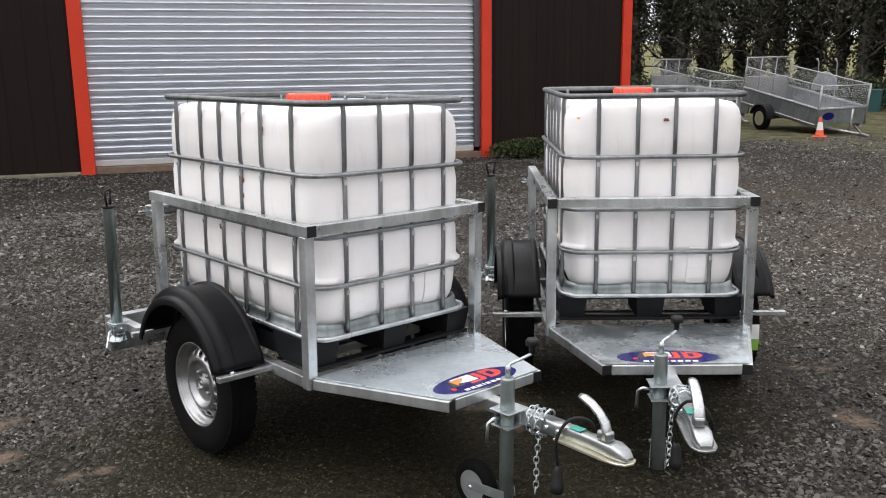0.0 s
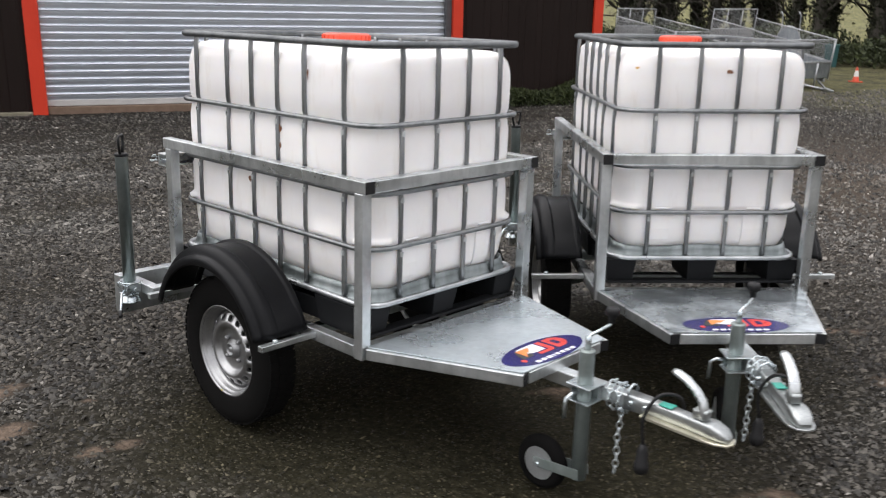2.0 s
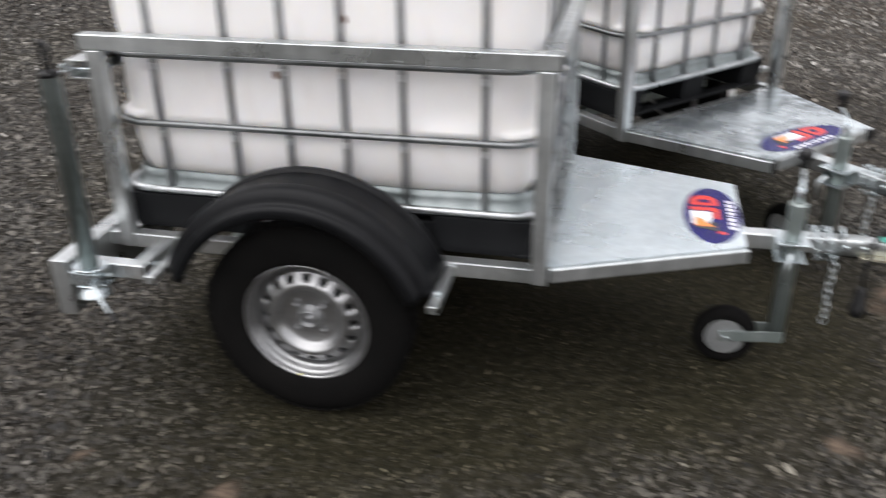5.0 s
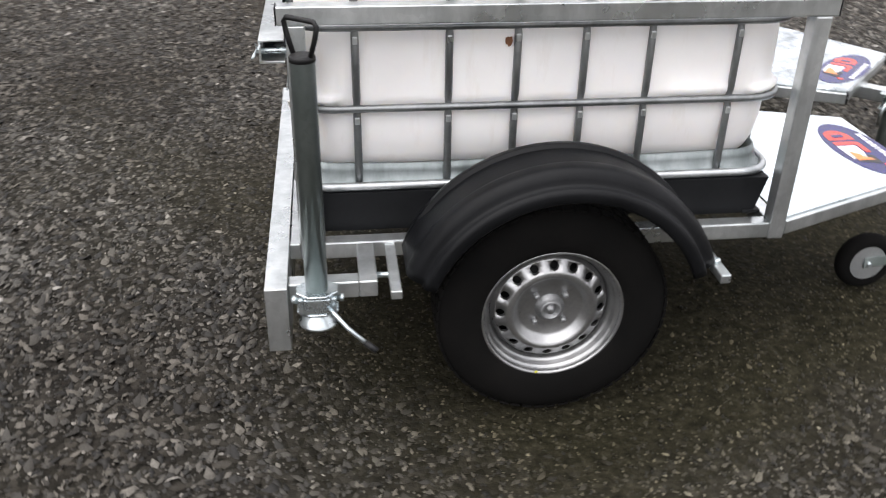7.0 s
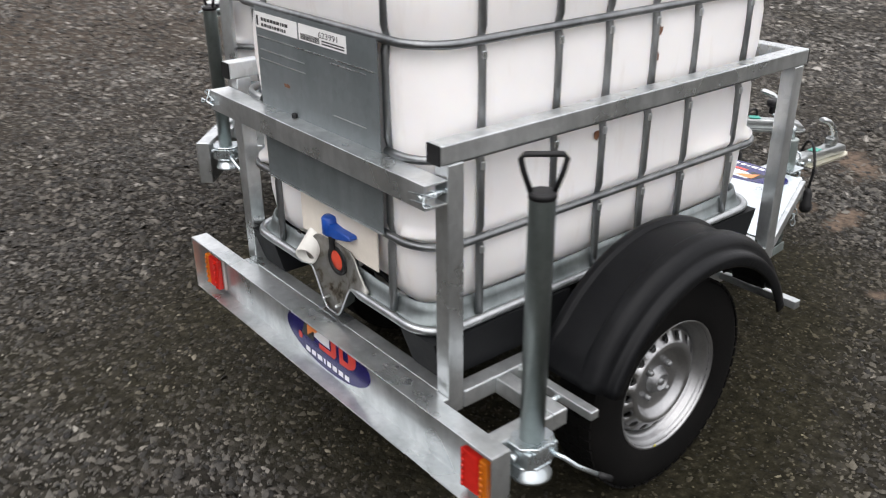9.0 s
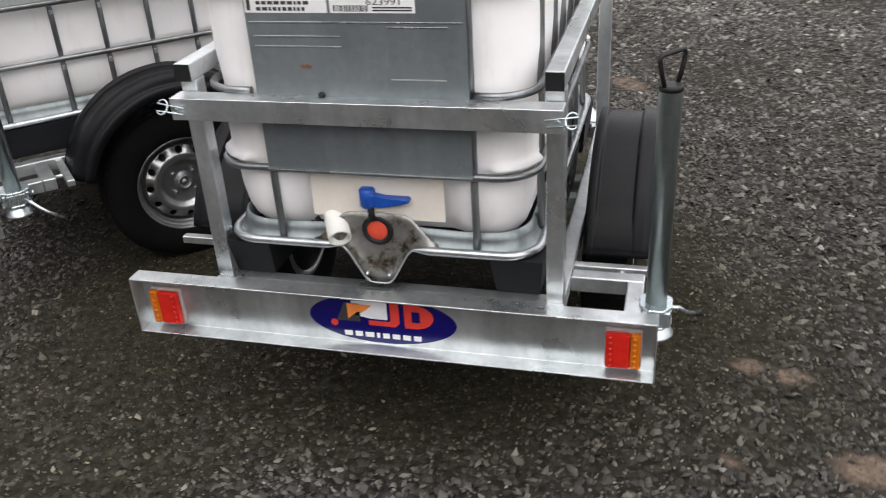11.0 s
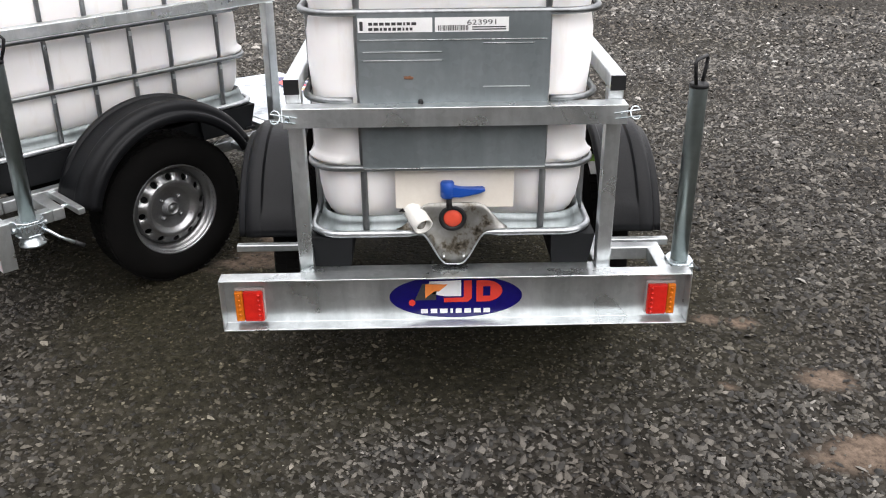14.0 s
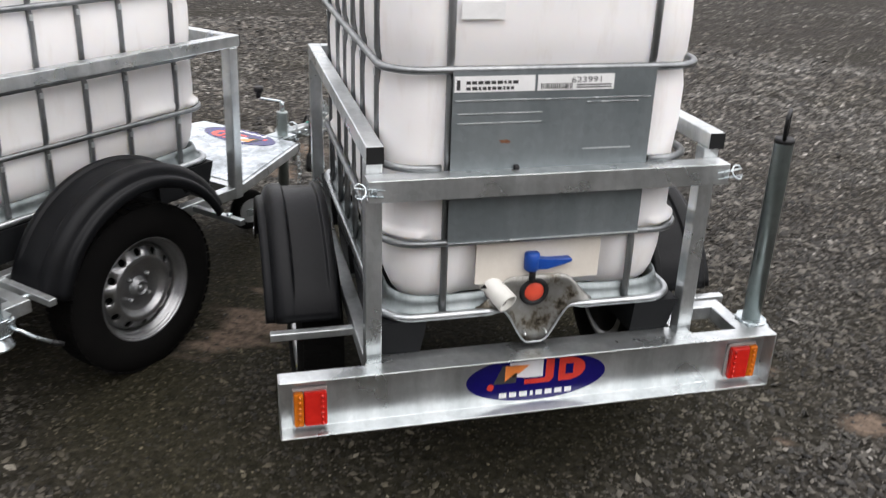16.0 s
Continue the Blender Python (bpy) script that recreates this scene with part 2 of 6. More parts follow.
def lathe(profile, axis_at, axis="y", seg=40, bm=None, closed=True):
    """Turns (radius, along) pairs about an axis through axis_at."""
    bm = bm or bmesh.new()
    rings = []
    for r, a in profile:
        ring = []
        for k in range(seg):
            c, s = math.cos(k * math.tau / seg) * r, math.sin(k * math.tau / seg) * r
            off = {"y": (c, a, s), "x": (a, c, s), "z": (c, s, a)}[axis]
            ring.append(bm.verts.new(Vector(axis_at) + Vector(off)))
        rings.append(ring)
    for u, w in zip(rings, rings[1:]):
        for k in range(seg):
            f = bm.faces.new((u[k], u[(k + 1) % seg], w[(k + 1) % seg], w[k]))
            f.smooth = True
    if closed:
        for ring in (rings[0], rings[-1]):
            bm.faces.new(ring)
    return bm


def prism(outline, frame_m, thick, bm=None, bevel=0.0):
    """A flat outline (u, v) given thickness, laid by a matrix."""
    one = bmesh.new()
    low = [one.verts.new((u, v, 0)) for u, v in outline]
    top = [one.verts.new((u, v, thick)) for u, v in outline]
    one.faces.new(list(reversed(low)))
    one.faces.new(top)
    n = len(outline)
    for i in range(n):
        one.faces.new((low[i], low[(i + 1) % n], top[(i + 1) % n], top[i]))
    if bevel:
        bmesh.ops.bevel(one, geom=list(one.edges), offset=bevel, segments=1, affect="EDGES")
    bmesh.ops.transform(one, matrix=frame_m, verts=one.verts)
    return join(bm, one)


def rounded_rect(x0, x1, y0, y1, r, step=6):
    """Points round a rectangle with rounded corners, anticlockwise, as (x, y)."""
    out = []
    for cx, cy, a0 in ((x1 - r, y1 - r, 0), (x0 + r, y1 - r, 90), (x0 + r, y0 + r, 180), (x1 - r, y0 + r, 270)):
        for k in range(step + 1):
            a = radians(a0 + 90 * k / step)
            out.append((cx + r * math.cos(a), cy + r * math.sin(a)))
    return out


# ---- the ground ----
# bare earth patches in the gravel: x, y, half length, half width, turn
PATCHES = ((-0.17, -1.272, 0.070, 0.052, 90), (-0.13, -1.140, 0.060, 0.045, 90), (-0.61, -1.475, 0.112, 0.080, 90), (-1.06, -1.41, 0.26, 0.125, 95), (-0.66, -1.06, 0.035, 0.03, 0),
           (2.26, 0.30, 0.17, 0.10, -15), (2.40, 0.22, 0.12, 0.07, 0), (2.43, -0.01, 0.14, 0.06, 5), (2.76, 0.53, 0.17, 0.08, 10), (2.16, 0.52, 0.07, 0.05, 0), (2.42, -0.37, 0.10, 0.05, 20),
           (1.74, -0.55, 0.06, 0.04, 0), (2.95, -0.55, 0.20, 0.10, 30), (3.25, 0.35, 0.24, 0.12, 50), (2.80, 1.25, 0.22, 0.10, 10), (0.44, 1.00, 0.13, 0.10, 100), (0.60, 0.82, 0.2, 0.12, 60), (2.17, 2.05, 0.16, 0.07, -20), (1.49, 2.63, 0.10, 0.05, 30),
           (1.65, 2.74, 0.04, 0.03, 0), (0.9, 0.70, 0.12, 0.08, 70))


def earth(x, y):
    """How bare the ground is, 0 to 1, for arrays x and y."""
    out = 0.38 * np.exp(-(((x - 0.5) / 4.0) ** 2 + ((y - 8.5) / 3.5) ** 2))  # a worn, dusty stretch beyond
    wob = 0.5 * np.sin(9 * x + 4 * y) + 0.5 * np.sin(-5 * x + 11 * y + 1.3) + 0.4 * np.sin(23 * x - 17 * y)
    frayed = wob + 0.8 * np.sin(31 * x + 19 * y + 0.7) * np.sin(26 * y - 13 * x) + 0.6 * np.sin(47 * x - 29 * y)
    for cx, cy, a, b, turn in PATCHES:
        c, s = math.cos(radians(turn)), math.sin(radians(turn))
        u, w = ((x - cx) * c + (y - cy) * s) / a, (-(x - cx) * s + (y - cy) * c) / b
        if cx < 0:  # crisp, by the rear of the trailer
            out = np.maximum(out, np.clip((1 - np.hypot(u, w) + 0.20 * wob) * 2.6, 0, 1))
        else:  # trodden and frayed
            out = np.maximum(out, np.clip((1.25 - np.hypot(u, w) + 0.36 * frayed) * 1.4, 0, 0.95))
    return out


def fines_shade(x, y):
    """How far the stone is trodden into dark mossy silt, plus painted trailer shade, 0 to 1."""
    w = np.sin(1.7 * x + 0.6 * y + 0.4) * np.cos(1.3 * y - 0.5 * x) + 0.6 * np.sin(3.9 * x - 2.2 * y + 2.0) * np.sin(3.1 * y + 1.0) + 0.4 * np.sin(8.3 * x + 5.7 * y)
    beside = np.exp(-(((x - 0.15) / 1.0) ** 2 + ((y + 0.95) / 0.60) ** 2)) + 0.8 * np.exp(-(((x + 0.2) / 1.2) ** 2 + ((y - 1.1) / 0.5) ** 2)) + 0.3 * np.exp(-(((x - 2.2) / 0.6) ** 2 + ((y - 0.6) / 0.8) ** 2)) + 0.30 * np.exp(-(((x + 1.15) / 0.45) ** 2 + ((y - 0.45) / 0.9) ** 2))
    # darker ground under the trailers and round their drawbars: trodden silt plus painted shade
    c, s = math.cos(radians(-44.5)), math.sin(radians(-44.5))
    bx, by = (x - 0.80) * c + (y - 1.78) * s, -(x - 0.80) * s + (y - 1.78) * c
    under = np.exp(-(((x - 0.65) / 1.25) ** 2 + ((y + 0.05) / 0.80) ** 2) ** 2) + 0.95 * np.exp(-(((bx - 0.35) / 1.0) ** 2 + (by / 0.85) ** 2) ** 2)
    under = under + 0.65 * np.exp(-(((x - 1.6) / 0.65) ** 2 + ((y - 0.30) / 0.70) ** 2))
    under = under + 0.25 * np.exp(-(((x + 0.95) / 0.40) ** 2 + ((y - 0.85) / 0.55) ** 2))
    # more shade painted into the ground under the rear bar and by the wheels
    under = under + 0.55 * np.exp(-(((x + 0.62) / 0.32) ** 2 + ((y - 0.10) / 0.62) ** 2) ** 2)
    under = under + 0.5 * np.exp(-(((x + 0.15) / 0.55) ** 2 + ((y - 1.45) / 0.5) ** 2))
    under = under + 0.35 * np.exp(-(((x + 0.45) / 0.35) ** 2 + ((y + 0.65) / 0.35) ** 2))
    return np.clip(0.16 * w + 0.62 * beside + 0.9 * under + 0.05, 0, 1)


def paleness(x, y):
    """How pale the gravel is, 0 to 1, rising away from the trailers."""
    return np.clip((np.hypot(x - 0.6, y - 0.4) - 2.4) / 1.6, 0, 1) * np.maximum(np.clip((x + 1.5) / 1.2, 0, 1), np.clip((-2.0 - x) / 0.8, 0, 0.30))


def turf(x, y):
    """How green the ground is, 0 to 1."""
    far = y * 0.88 + x * 0.10 - 12.5 + 1.2 * np.sin(0.5 * x) + 0.8 * np.sin(1.1 * x + 0.7 * y)
    verge = np.clip(far / 3.5, 0, 0.38)
    field = np.clip((y + 0.35 * x - 33) / 4, 0, 1) + np.clip((-x - 28) / 4, 0, 1) + np.clip((x - 30) / 6, 0, 1) + np.clip((-y - 26) / 6, 0, 1)
    return np.clip(verge + field, 0, 1)


def relief(x, y):
    """The lie of the land: level by the trailers, a bank and a field that climbs beyond."""
    near = 0.006 * np.sin(3.1 * x + 1.0) * np.sin(2.7 * y) + 0.004 * np.sin(7.3 * x - 5.1 * y)
    d = np.hypot(x, y)
    ahead = 0.904 * (x + 12.66) - 0.426 * (y - 3.55)  # distance before the building's front
    along = 0.426 * (x + 12.66) + 0.904 * (y - 3.55)
    fall = 0.11 * np.clip((9.5 - ahead) / 6.5, 0, 1) * np.clip((15.0 - along) / 3.0, 0, 1) * np.clip((ahead + 12) / 4, 0, 1)
    return near - 0.027 * np.clip((9.5 - d) / 3.0, 0, 1) - fall + np.clip((d - 45) / 150, 0, 1) * 5.0


def ground_material():
    m = mat("gravel_yard", (0.1, 0.1, 0.1), 0.8)
    bsdf(m).inputs["Specular IOR Level"].default_value = 0.08
    c = coords(m)
    at_e = m.node_tree.nodes.new("ShaderNodeAttribute")
    at_e.attribute_name = "earth"
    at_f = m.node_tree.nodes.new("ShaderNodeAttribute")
    at_f.attribute_name = "fines_shade"
    at_g = m.node_tree.nodes.new("ShaderNodeAttribute")
    at_g.attribute_name = "turf"
    stones = node(m, "ShaderNodeTexVoronoi", Scale=42.0, Randomness=1.0)
    wire(m, c, "Vector", stones, "Vector")
    chips = ramp(m, stones, "Color", [(0.0, (0.008, 0.0076, 0.0067)), (0.4, (0.021, 0.0197, 0.0176)), (0.75, (0.046, 0.0433, 0.0386)), (1.0, (0.13, 0.125, 0.116))])
    gaps = ramp(m, stones, "Distance", [(0.0, (1.0, 1.0, 1.0)), (0.75, (0.75, 0.73, 0.7)), (1.0, (0.3, 0.28, 0.26))])
    col = mix(m, None, None, (chips, "Color"), (gaps, "Color"), "MULTIPLY", fac=0.9)
    blot = noise_tex(m, c, 0.55, 6, 0.6)
    damp = ramp(m, blot, "Fac", [(0.36, (0.62, 0.58, 0.53)), (0.62, (1.05, 1.04, 1.02))])
    col = mix(m, None, None, (col, 2), (damp, "Color"), "MULTIPLY", fac=1.0)
    at_d = m.node_tree.nodes.new("ShaderNodeAttribute")
    at_d.attribute_name = "paleness"
    pale = ramp(m, at_d, "Fac", [(0.0, (1.0, 1.0, 1.0)), (1.0, (1.25, 1.25, 1.26))])
    col = mix(m, None, None, (col, 2), (pale, "Color"), "MULTIPLY", fac=1.0)
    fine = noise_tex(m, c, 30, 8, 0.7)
    # dark silt colour, also carries the shade painted under the trailers
    silt_shade = ramp(m, fine, "Fac", [(0.35, (0.008, 0.0072, 0.0042)), (0.55, (0.022, 0.0198, 0.0118)), (0.72, (0.052, 0.0470, 0.0300))])
    col = mix(m, at_f, "Fac", (col, 2), (silt_shade, "Color"))
    soil = ramp(m, fine, "Fac", [(0.35, (0.055, 0.041, 0.031)), (0.65, (0.158, 0.119, 0.090))])
    col = mix(m, at_e, "Fac", (col, 2), (soil, "Color"))
    tuft = noise_tex(m, c, 7, 8, 0.75)
    grass = ramp(m, tuft, "Fac", [(0.36, (0.080, 0.074, 0.034)), (0.55, (0.165, 0.160, 0.070)), (0.75, (0.28, 0.28, 0.13))])
    veil = m.node_tree.nodes.new("ShaderNodeMath")
    veil.operation = "MULTIPLY"
    hold = ramp(m, noise_tex(m, c, 1.7, 7, 0.7), "Fac", [(0.40, (0.25, 0.25, 0.25)), (0.60, (1.6, 1.6, 1.6))])
    wire(m, at_g, "Fac", veil, 0)
    wire(m, hold, "Color", veil, 1)
    veil.use_clamp = True
    col = mix(m, veil, "Value", (col, 2), (grass, "Color"))
    wire(m, col, 2, bsdf(m), "Base Color")
    wet = ramp(m, blot, "Fac", [(0.4, (0.75, 0.75, 0.75)), (0.6, (0.95, 0.95, 0.95))])
    wire(m, wet, "Color", bsdf(m), "Roughness")
    h = mix(m, None, None, (gaps, "Color"), (fine, "Fac"), fac=0.35)
    bump(m, h, 2, 0.9, 0.02)
    return m


def make_ground():
    n = 480
    s = np.sinh(np.linspace(-6.84, 6.84, n)) * 0.9
    gx, gy = np.meshgrid(s + 0.3, s - 0.2, indexing="ij")
    x, y = gx.ravel(), gy.ravel()
    z = relief(x, y)
    verts = np.stack([x, y, z], 1)
    i, j = np.meshgrid(np.arange(n - 1), np.arange(n - 1), indexing="ij")
    a = (i * n + j).ravel()
    faces = np.stack([a, a + n, a + n + 1, a + 1], 1)
    me = bpy.data.meshes.new("ground")
    me.from_pydata(verts.tolist(), [], faces.tolist())
    for nm, val in (("earth", earth(x, y)), ("turf", turf(x, y)), ("fines_shade", fines_shade(x, y)), ("paleness", paleness(x, y))):
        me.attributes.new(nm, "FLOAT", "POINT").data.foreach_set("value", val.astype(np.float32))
    me.shade_smooth()
    me.materials.append(ground_material())
    return tagged(new("ground", me), "dark grey crushed stone yard with bare earth patches", "ground", kind="structure")


make_ground()


def stone_material():
    m = mat("loose_stone", (0.1, 0.1, 0.1), 0.7)
    bsdf(m).inputs["Specular IOR Level"].default_value = 0.20
    g = m.node_tree.nodes.new("ShaderNodeNewGeometry")
    r = ramp(m, g, "Random Per Island", [(0.0, (0.011, 0.0105, 0.0097)), (0.32, (0.036, 0.0346, 0.0317)), (0.62, (0.075, 0.0720, 0.0660)),
                                         (0.90, (0.130, 0.1225, 0.1095)), (0.98, (0.168, 0.161, 0.148)), (1.0, (0.32, 0.312, 0.296))])
    paler_chips = ramp(m, g, "Random Per Island", [(0.0, (0.010, 0.0096, 0.0090)), (0.28, (0.038, 0.0366, 0.0342)), (0.60, (0.094, 0.0905, 0.0845)),
                                             (0.88, (0.182, 0.172, 0.156)), (0.97, (0.24, 0.232, 0.218)), (1.0, (0.46, 0.45, 0.43))])
    at_d = m.node_tree.nodes.new("ShaderNodeAttribute")
    at_d.attribute_name = "paleness"
    r = mix(m, at_d, "Fac", (r, "Color"), (paler_chips, "Color"))
    at = m.node_tree.nodes.new("ShaderNodeAttribute")
    at.attribute_name = "fines_shade"
    # stones darken with the silt and with the painted trailer shade
    dust_shade = ramp(m, at, "Fac", [(0.1, (1.0, 1.0, 1.0)), (0.9, (0.58, 0.545, 0.39))])
    r = mix(m, None, None, (r, 2), (dust_shade, "Color"), "MULTIPLY", fac=1.0)
    n = noise_tex(m, coords(m), 0.55, 6, 0.6)
    damp = ramp(m, n, "Fac", [(0.36, (0.60, 0.56, 0.51)), (0.62, (1.05, 1.04, 1.02))])
    grain = ramp(m, noise_tex(m, coords(m), 160, 3, 0.6), "Fac", [(0.3, (0.75, 0.75, 0.75)), (0.7, (1.2, 1.2, 1.2))])
    col = mix(m, None, None, (r, 2), (damp, "Color"), "MULTIPLY", fac=1.0)
    col = mix(m, None, None, (col, 2), (grain, "Color"), "MULTIPLY", fac=1.0)
    wire(m, col, 2, bsdf(m), "Base Color")
    gl = node(m, "ShaderNodeMapRange", **{"To Min": 0.42, "To Max": 0.8})
    wire(m, g, "Random Per Island", gl, "Value")
    wire(m, gl, "Result", bsdf(m), "Roughness")
    return m


def make_stones(seed, x, y, size, shrink, small=False):
    """Angular slate chips strewn at x, y."""
    rng = np.random.default_rng(seed)
    sunk = fines_shade(x, y)
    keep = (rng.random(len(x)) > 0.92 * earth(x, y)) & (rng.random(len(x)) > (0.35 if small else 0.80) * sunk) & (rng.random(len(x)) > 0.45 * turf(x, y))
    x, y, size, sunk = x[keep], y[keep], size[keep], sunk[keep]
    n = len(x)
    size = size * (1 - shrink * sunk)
    if small:
        base = np.array([(1, 0.1, -0.1), (0.1, 0.8, -0.1), (-0.95, 0.1, -0.1), (-0.1, -0.75, -0.1), (0.0, 0.0, 0.55)], float)
        tri = np.array([(0, 1, 4), (1, 2, 4), (2, 3, 4), (3, 0, 4)])
    else:
        base = np.array([(1, 0.1, -0.15), (0.15, 0.58, -0.10), (-0.98, 0.1, -0.15), (-0.1, -0.55, -0.15), (0.45, 0.05, 0.34), (-0.52, 0.08, 0.32)], float)
        tri = np.array([(0, 1, 4), (1, 5, 4), (1, 2, 5), (2, 3, 5), (3, 4, 5), (3, 0, 4)])
    k = len(base)
    v = base[None] * (1 + 0.55 * (rng.random((n, k, 3)) - 0.5)) * size[:, None, None]
    yaw, tx, ty = rng.random(n) * math.tau, rng.normal(0, 0.38, n), rng.normal(0, 0.38, n)
    c, s = np.cos(yaw), np.sin(yaw)
    px, py, pz = v[..., 0], v[..., 1], v[..., 2]
    qx, qy = px * c[:, None] - py * s[:, None], px * s[:, None] + py * c[:, None]
    qz = pz + qx * tx[:, None] + qy * ty[:, None]
    z = relief(x, y) + size * (0.20 - 0.24 * sunk)
    out = np.stack([qx + x[:, None], qy + y[:, None], qz + z[:, None]], -1).reshape(-1, 3)
    faces = (tri[None] + k * np.arange(n)[:, None, None]).reshape(-1, 3)
    me = bpy.data.meshes.new("gravel")
    me.vertices.add(len(out))
    me.vertices.foreach_set("co", out.astype(np.float32).ravel())
    me.loops.add(faces.size)
    me.loops.foreach_set("vertex_index", faces.astype(np.int32).ravel())
    me.polygons.add(len(faces))
    me.polygons.foreach_set("loop_start", (3 * np.arange(len(faces))).astype(np.int32))
    me.update(calc_edges=True)
    me.attributes.new("fines_shade", "FLOAT", "POINT").data.foreach_set("value", np.repeat(sunk, k).astype(np.float32))
    me.attributes.new("paleness", "FLOAT", "POINT").data.foreach_set("value", np.repeat(paleness(x, y), k).astype(np.float32))
    me.materials.append(STONE)
    return tagged(new("gravel", me), "loose angular dark grey slate chippings on the yard", "gravel", kind="stuff")


STONE = stone_material()
strew = np.random.default_rng(7)
# thick round the trailers, thinning outwards
n = 205000
rad, ang = 0.2 + 8.6 * strew.random(n) ** 0.70, strew.random(n) * math.tau
sx, sy = 0.4 + rad * np.cos(ang), 0.4 + rad * np.sin(ang)
lone = np.clip((-2.9 - sy) / 1.6, 0, 1) * np.clip((2.5 - sx) / 1.6, 0, 1) + np.clip((-3.6 - sx) / 1.6, 0, 1) * np.clip((0.3 - sy) / 1.6, 0, 1)
near = strew.random(len(sx)) > 0.55 * np.clip(lone, 0, 1)
sx, sy, rad = sx[near], sy[near], rad[near]
size = 0.0088 + 0.0100 * strew.random(len(sx)) + 0.017 * strew.random(len(sx)) ** 4
make_stones(11, sx, sy, size * (1 + np.clip(rad - 4, 0, 6) * 0.10), 0.35)
# small grit between the chips
n = 140000
rad, ang = 0.2 + 5.2 * strew.random(n) ** 0.62, strew.random(n) * math.tau
sx, sy = 0.5 + rad * np.cos(ang), -0.2 + rad * np.sin(ang)
near = strew.random(n) > 0.8 * np.clip(np.clip((-2.6 - sy) / 1.6, 0, 1) * np.clip((2.5 - sx) / 1.6, 0, 1) + np.clip((-3.4 - sx) / 1.6, 0, 1), 0, 1)
make_stones(13, sx[near], sy[near], (0.0045 + 0.0065 * strew.random(n) ** 2)[near], 0.0, small=True)
# coarser scatter over the rest of the yard
for seed, n, r0, r1, a0, a1 in ((12, 74000, 8.0, 19.0, 68, 188), (14, 18000, 8.2, 15.0, -72, 68), (15, 13000, 8.4, 15.0, 188, 288), (16, 22000, 19.0, 29.0, 88, 126)):
    rad, ang = np.sqrt(r0 ** 2 + (r1 ** 2 - r0 ** 2) * strew.random(n)), radians(a0) + strew.random(n) * radians(a1 - a0)
    sx, sy = 0.4 + rad * np.cos(ang), 0.4 + rad * np.sin(ang)
    open_air = 0.904 * (sx + 12.66) - 0.426 * (sy - 3.55) > 0.12
    size = (0.013 + 0.016 * strew.random(n)) * (1 + np.clip(rad - 8, 0, 15) * 0.04)
    make_stones(seed, sx[open_air], sy[open_air], size[open_air], 0.2)



# ---- the building with the roller shutter ----
BUILD = Matrix.Translation((-12.631, 3.558, 0)) @ Matrix.Rotation(radians(64.76), 4, "Z")  # x along the wall, y into it
CLAD = varied("brown_cladding", (0.0110, 0.0068, 0.0056), (0.0160, 0.0102, 0.0086), 1.5, (0.45, 0.6), 0, 0, stretch=(1, 1, 0.15), gloss=0.12)
ORANGE = varied("orange_flashing", (0.54, 0.040, 0.018), (0.62, 0.052, 0.024), 3, (0.45, 0.6), gloss=0.2)
SHUTTER = varied("shutter_steel", (0.60, 0.635, 0.69), (0.69, 0.725, 0.78), 0.8, (0.27, 0.37), 0.84, stretch=(0.3, 1, 1))
PALE_BAR = varied("shutter_bottom_rail", (0.40, 0.39, 0.38), (0.52, 0.51, 0.49), 4, (0.5, 0.65))
CONCRETE = varied("plinth_concrete", (0.10, 0.092, 0.060), (0.26, 0.235, 0.175), 5, (0.8, 0.95), 0, 0.01)
ROOFING = varied("roof_sheet", (0.05, 0.05, 0.05), (0.09, 0.09, 0.09), 2, (0.5, 0.7))
DARK_GUIDE = varied("shutter_guide", (0.07, 0.07, 0.075), (0.12, 0.12, 0.125), 6, (0.4, 0.55), 0.5)


def cladding(u0, u1, z0, z1, pitch=0.40, rib=0.018):
    """Box-profile sheet: flats with raised ribs, along the wall."""
    one = bmesh.new()
    prof, u = [], u0
    while u < u1 - 1e-6:
        for du, d in ((0, 0), (0.10, 0), (0.125, -rib), (0.235, -rib), (0.26, 0)):
            if u + du <= u1:
                prof.append((u + du, d))
        u += pitch
    prof.append((u1, 0))
    back = [(u1, 0.12), (u0, 0.12)]
    pts = prof + back
    low, top = [one.verts.new((a, b, z0)) for a, b in pts], [one.verts.new((a, b, z1)) for a, b in pts]
    n = len(pts)
    for i in range(n):
        one.faces.new((low[i], low[(i + 1) % n], top[(i + 1) % n], top[i]))
    one.faces.new(low)
    one.faces.new(top)
    return one


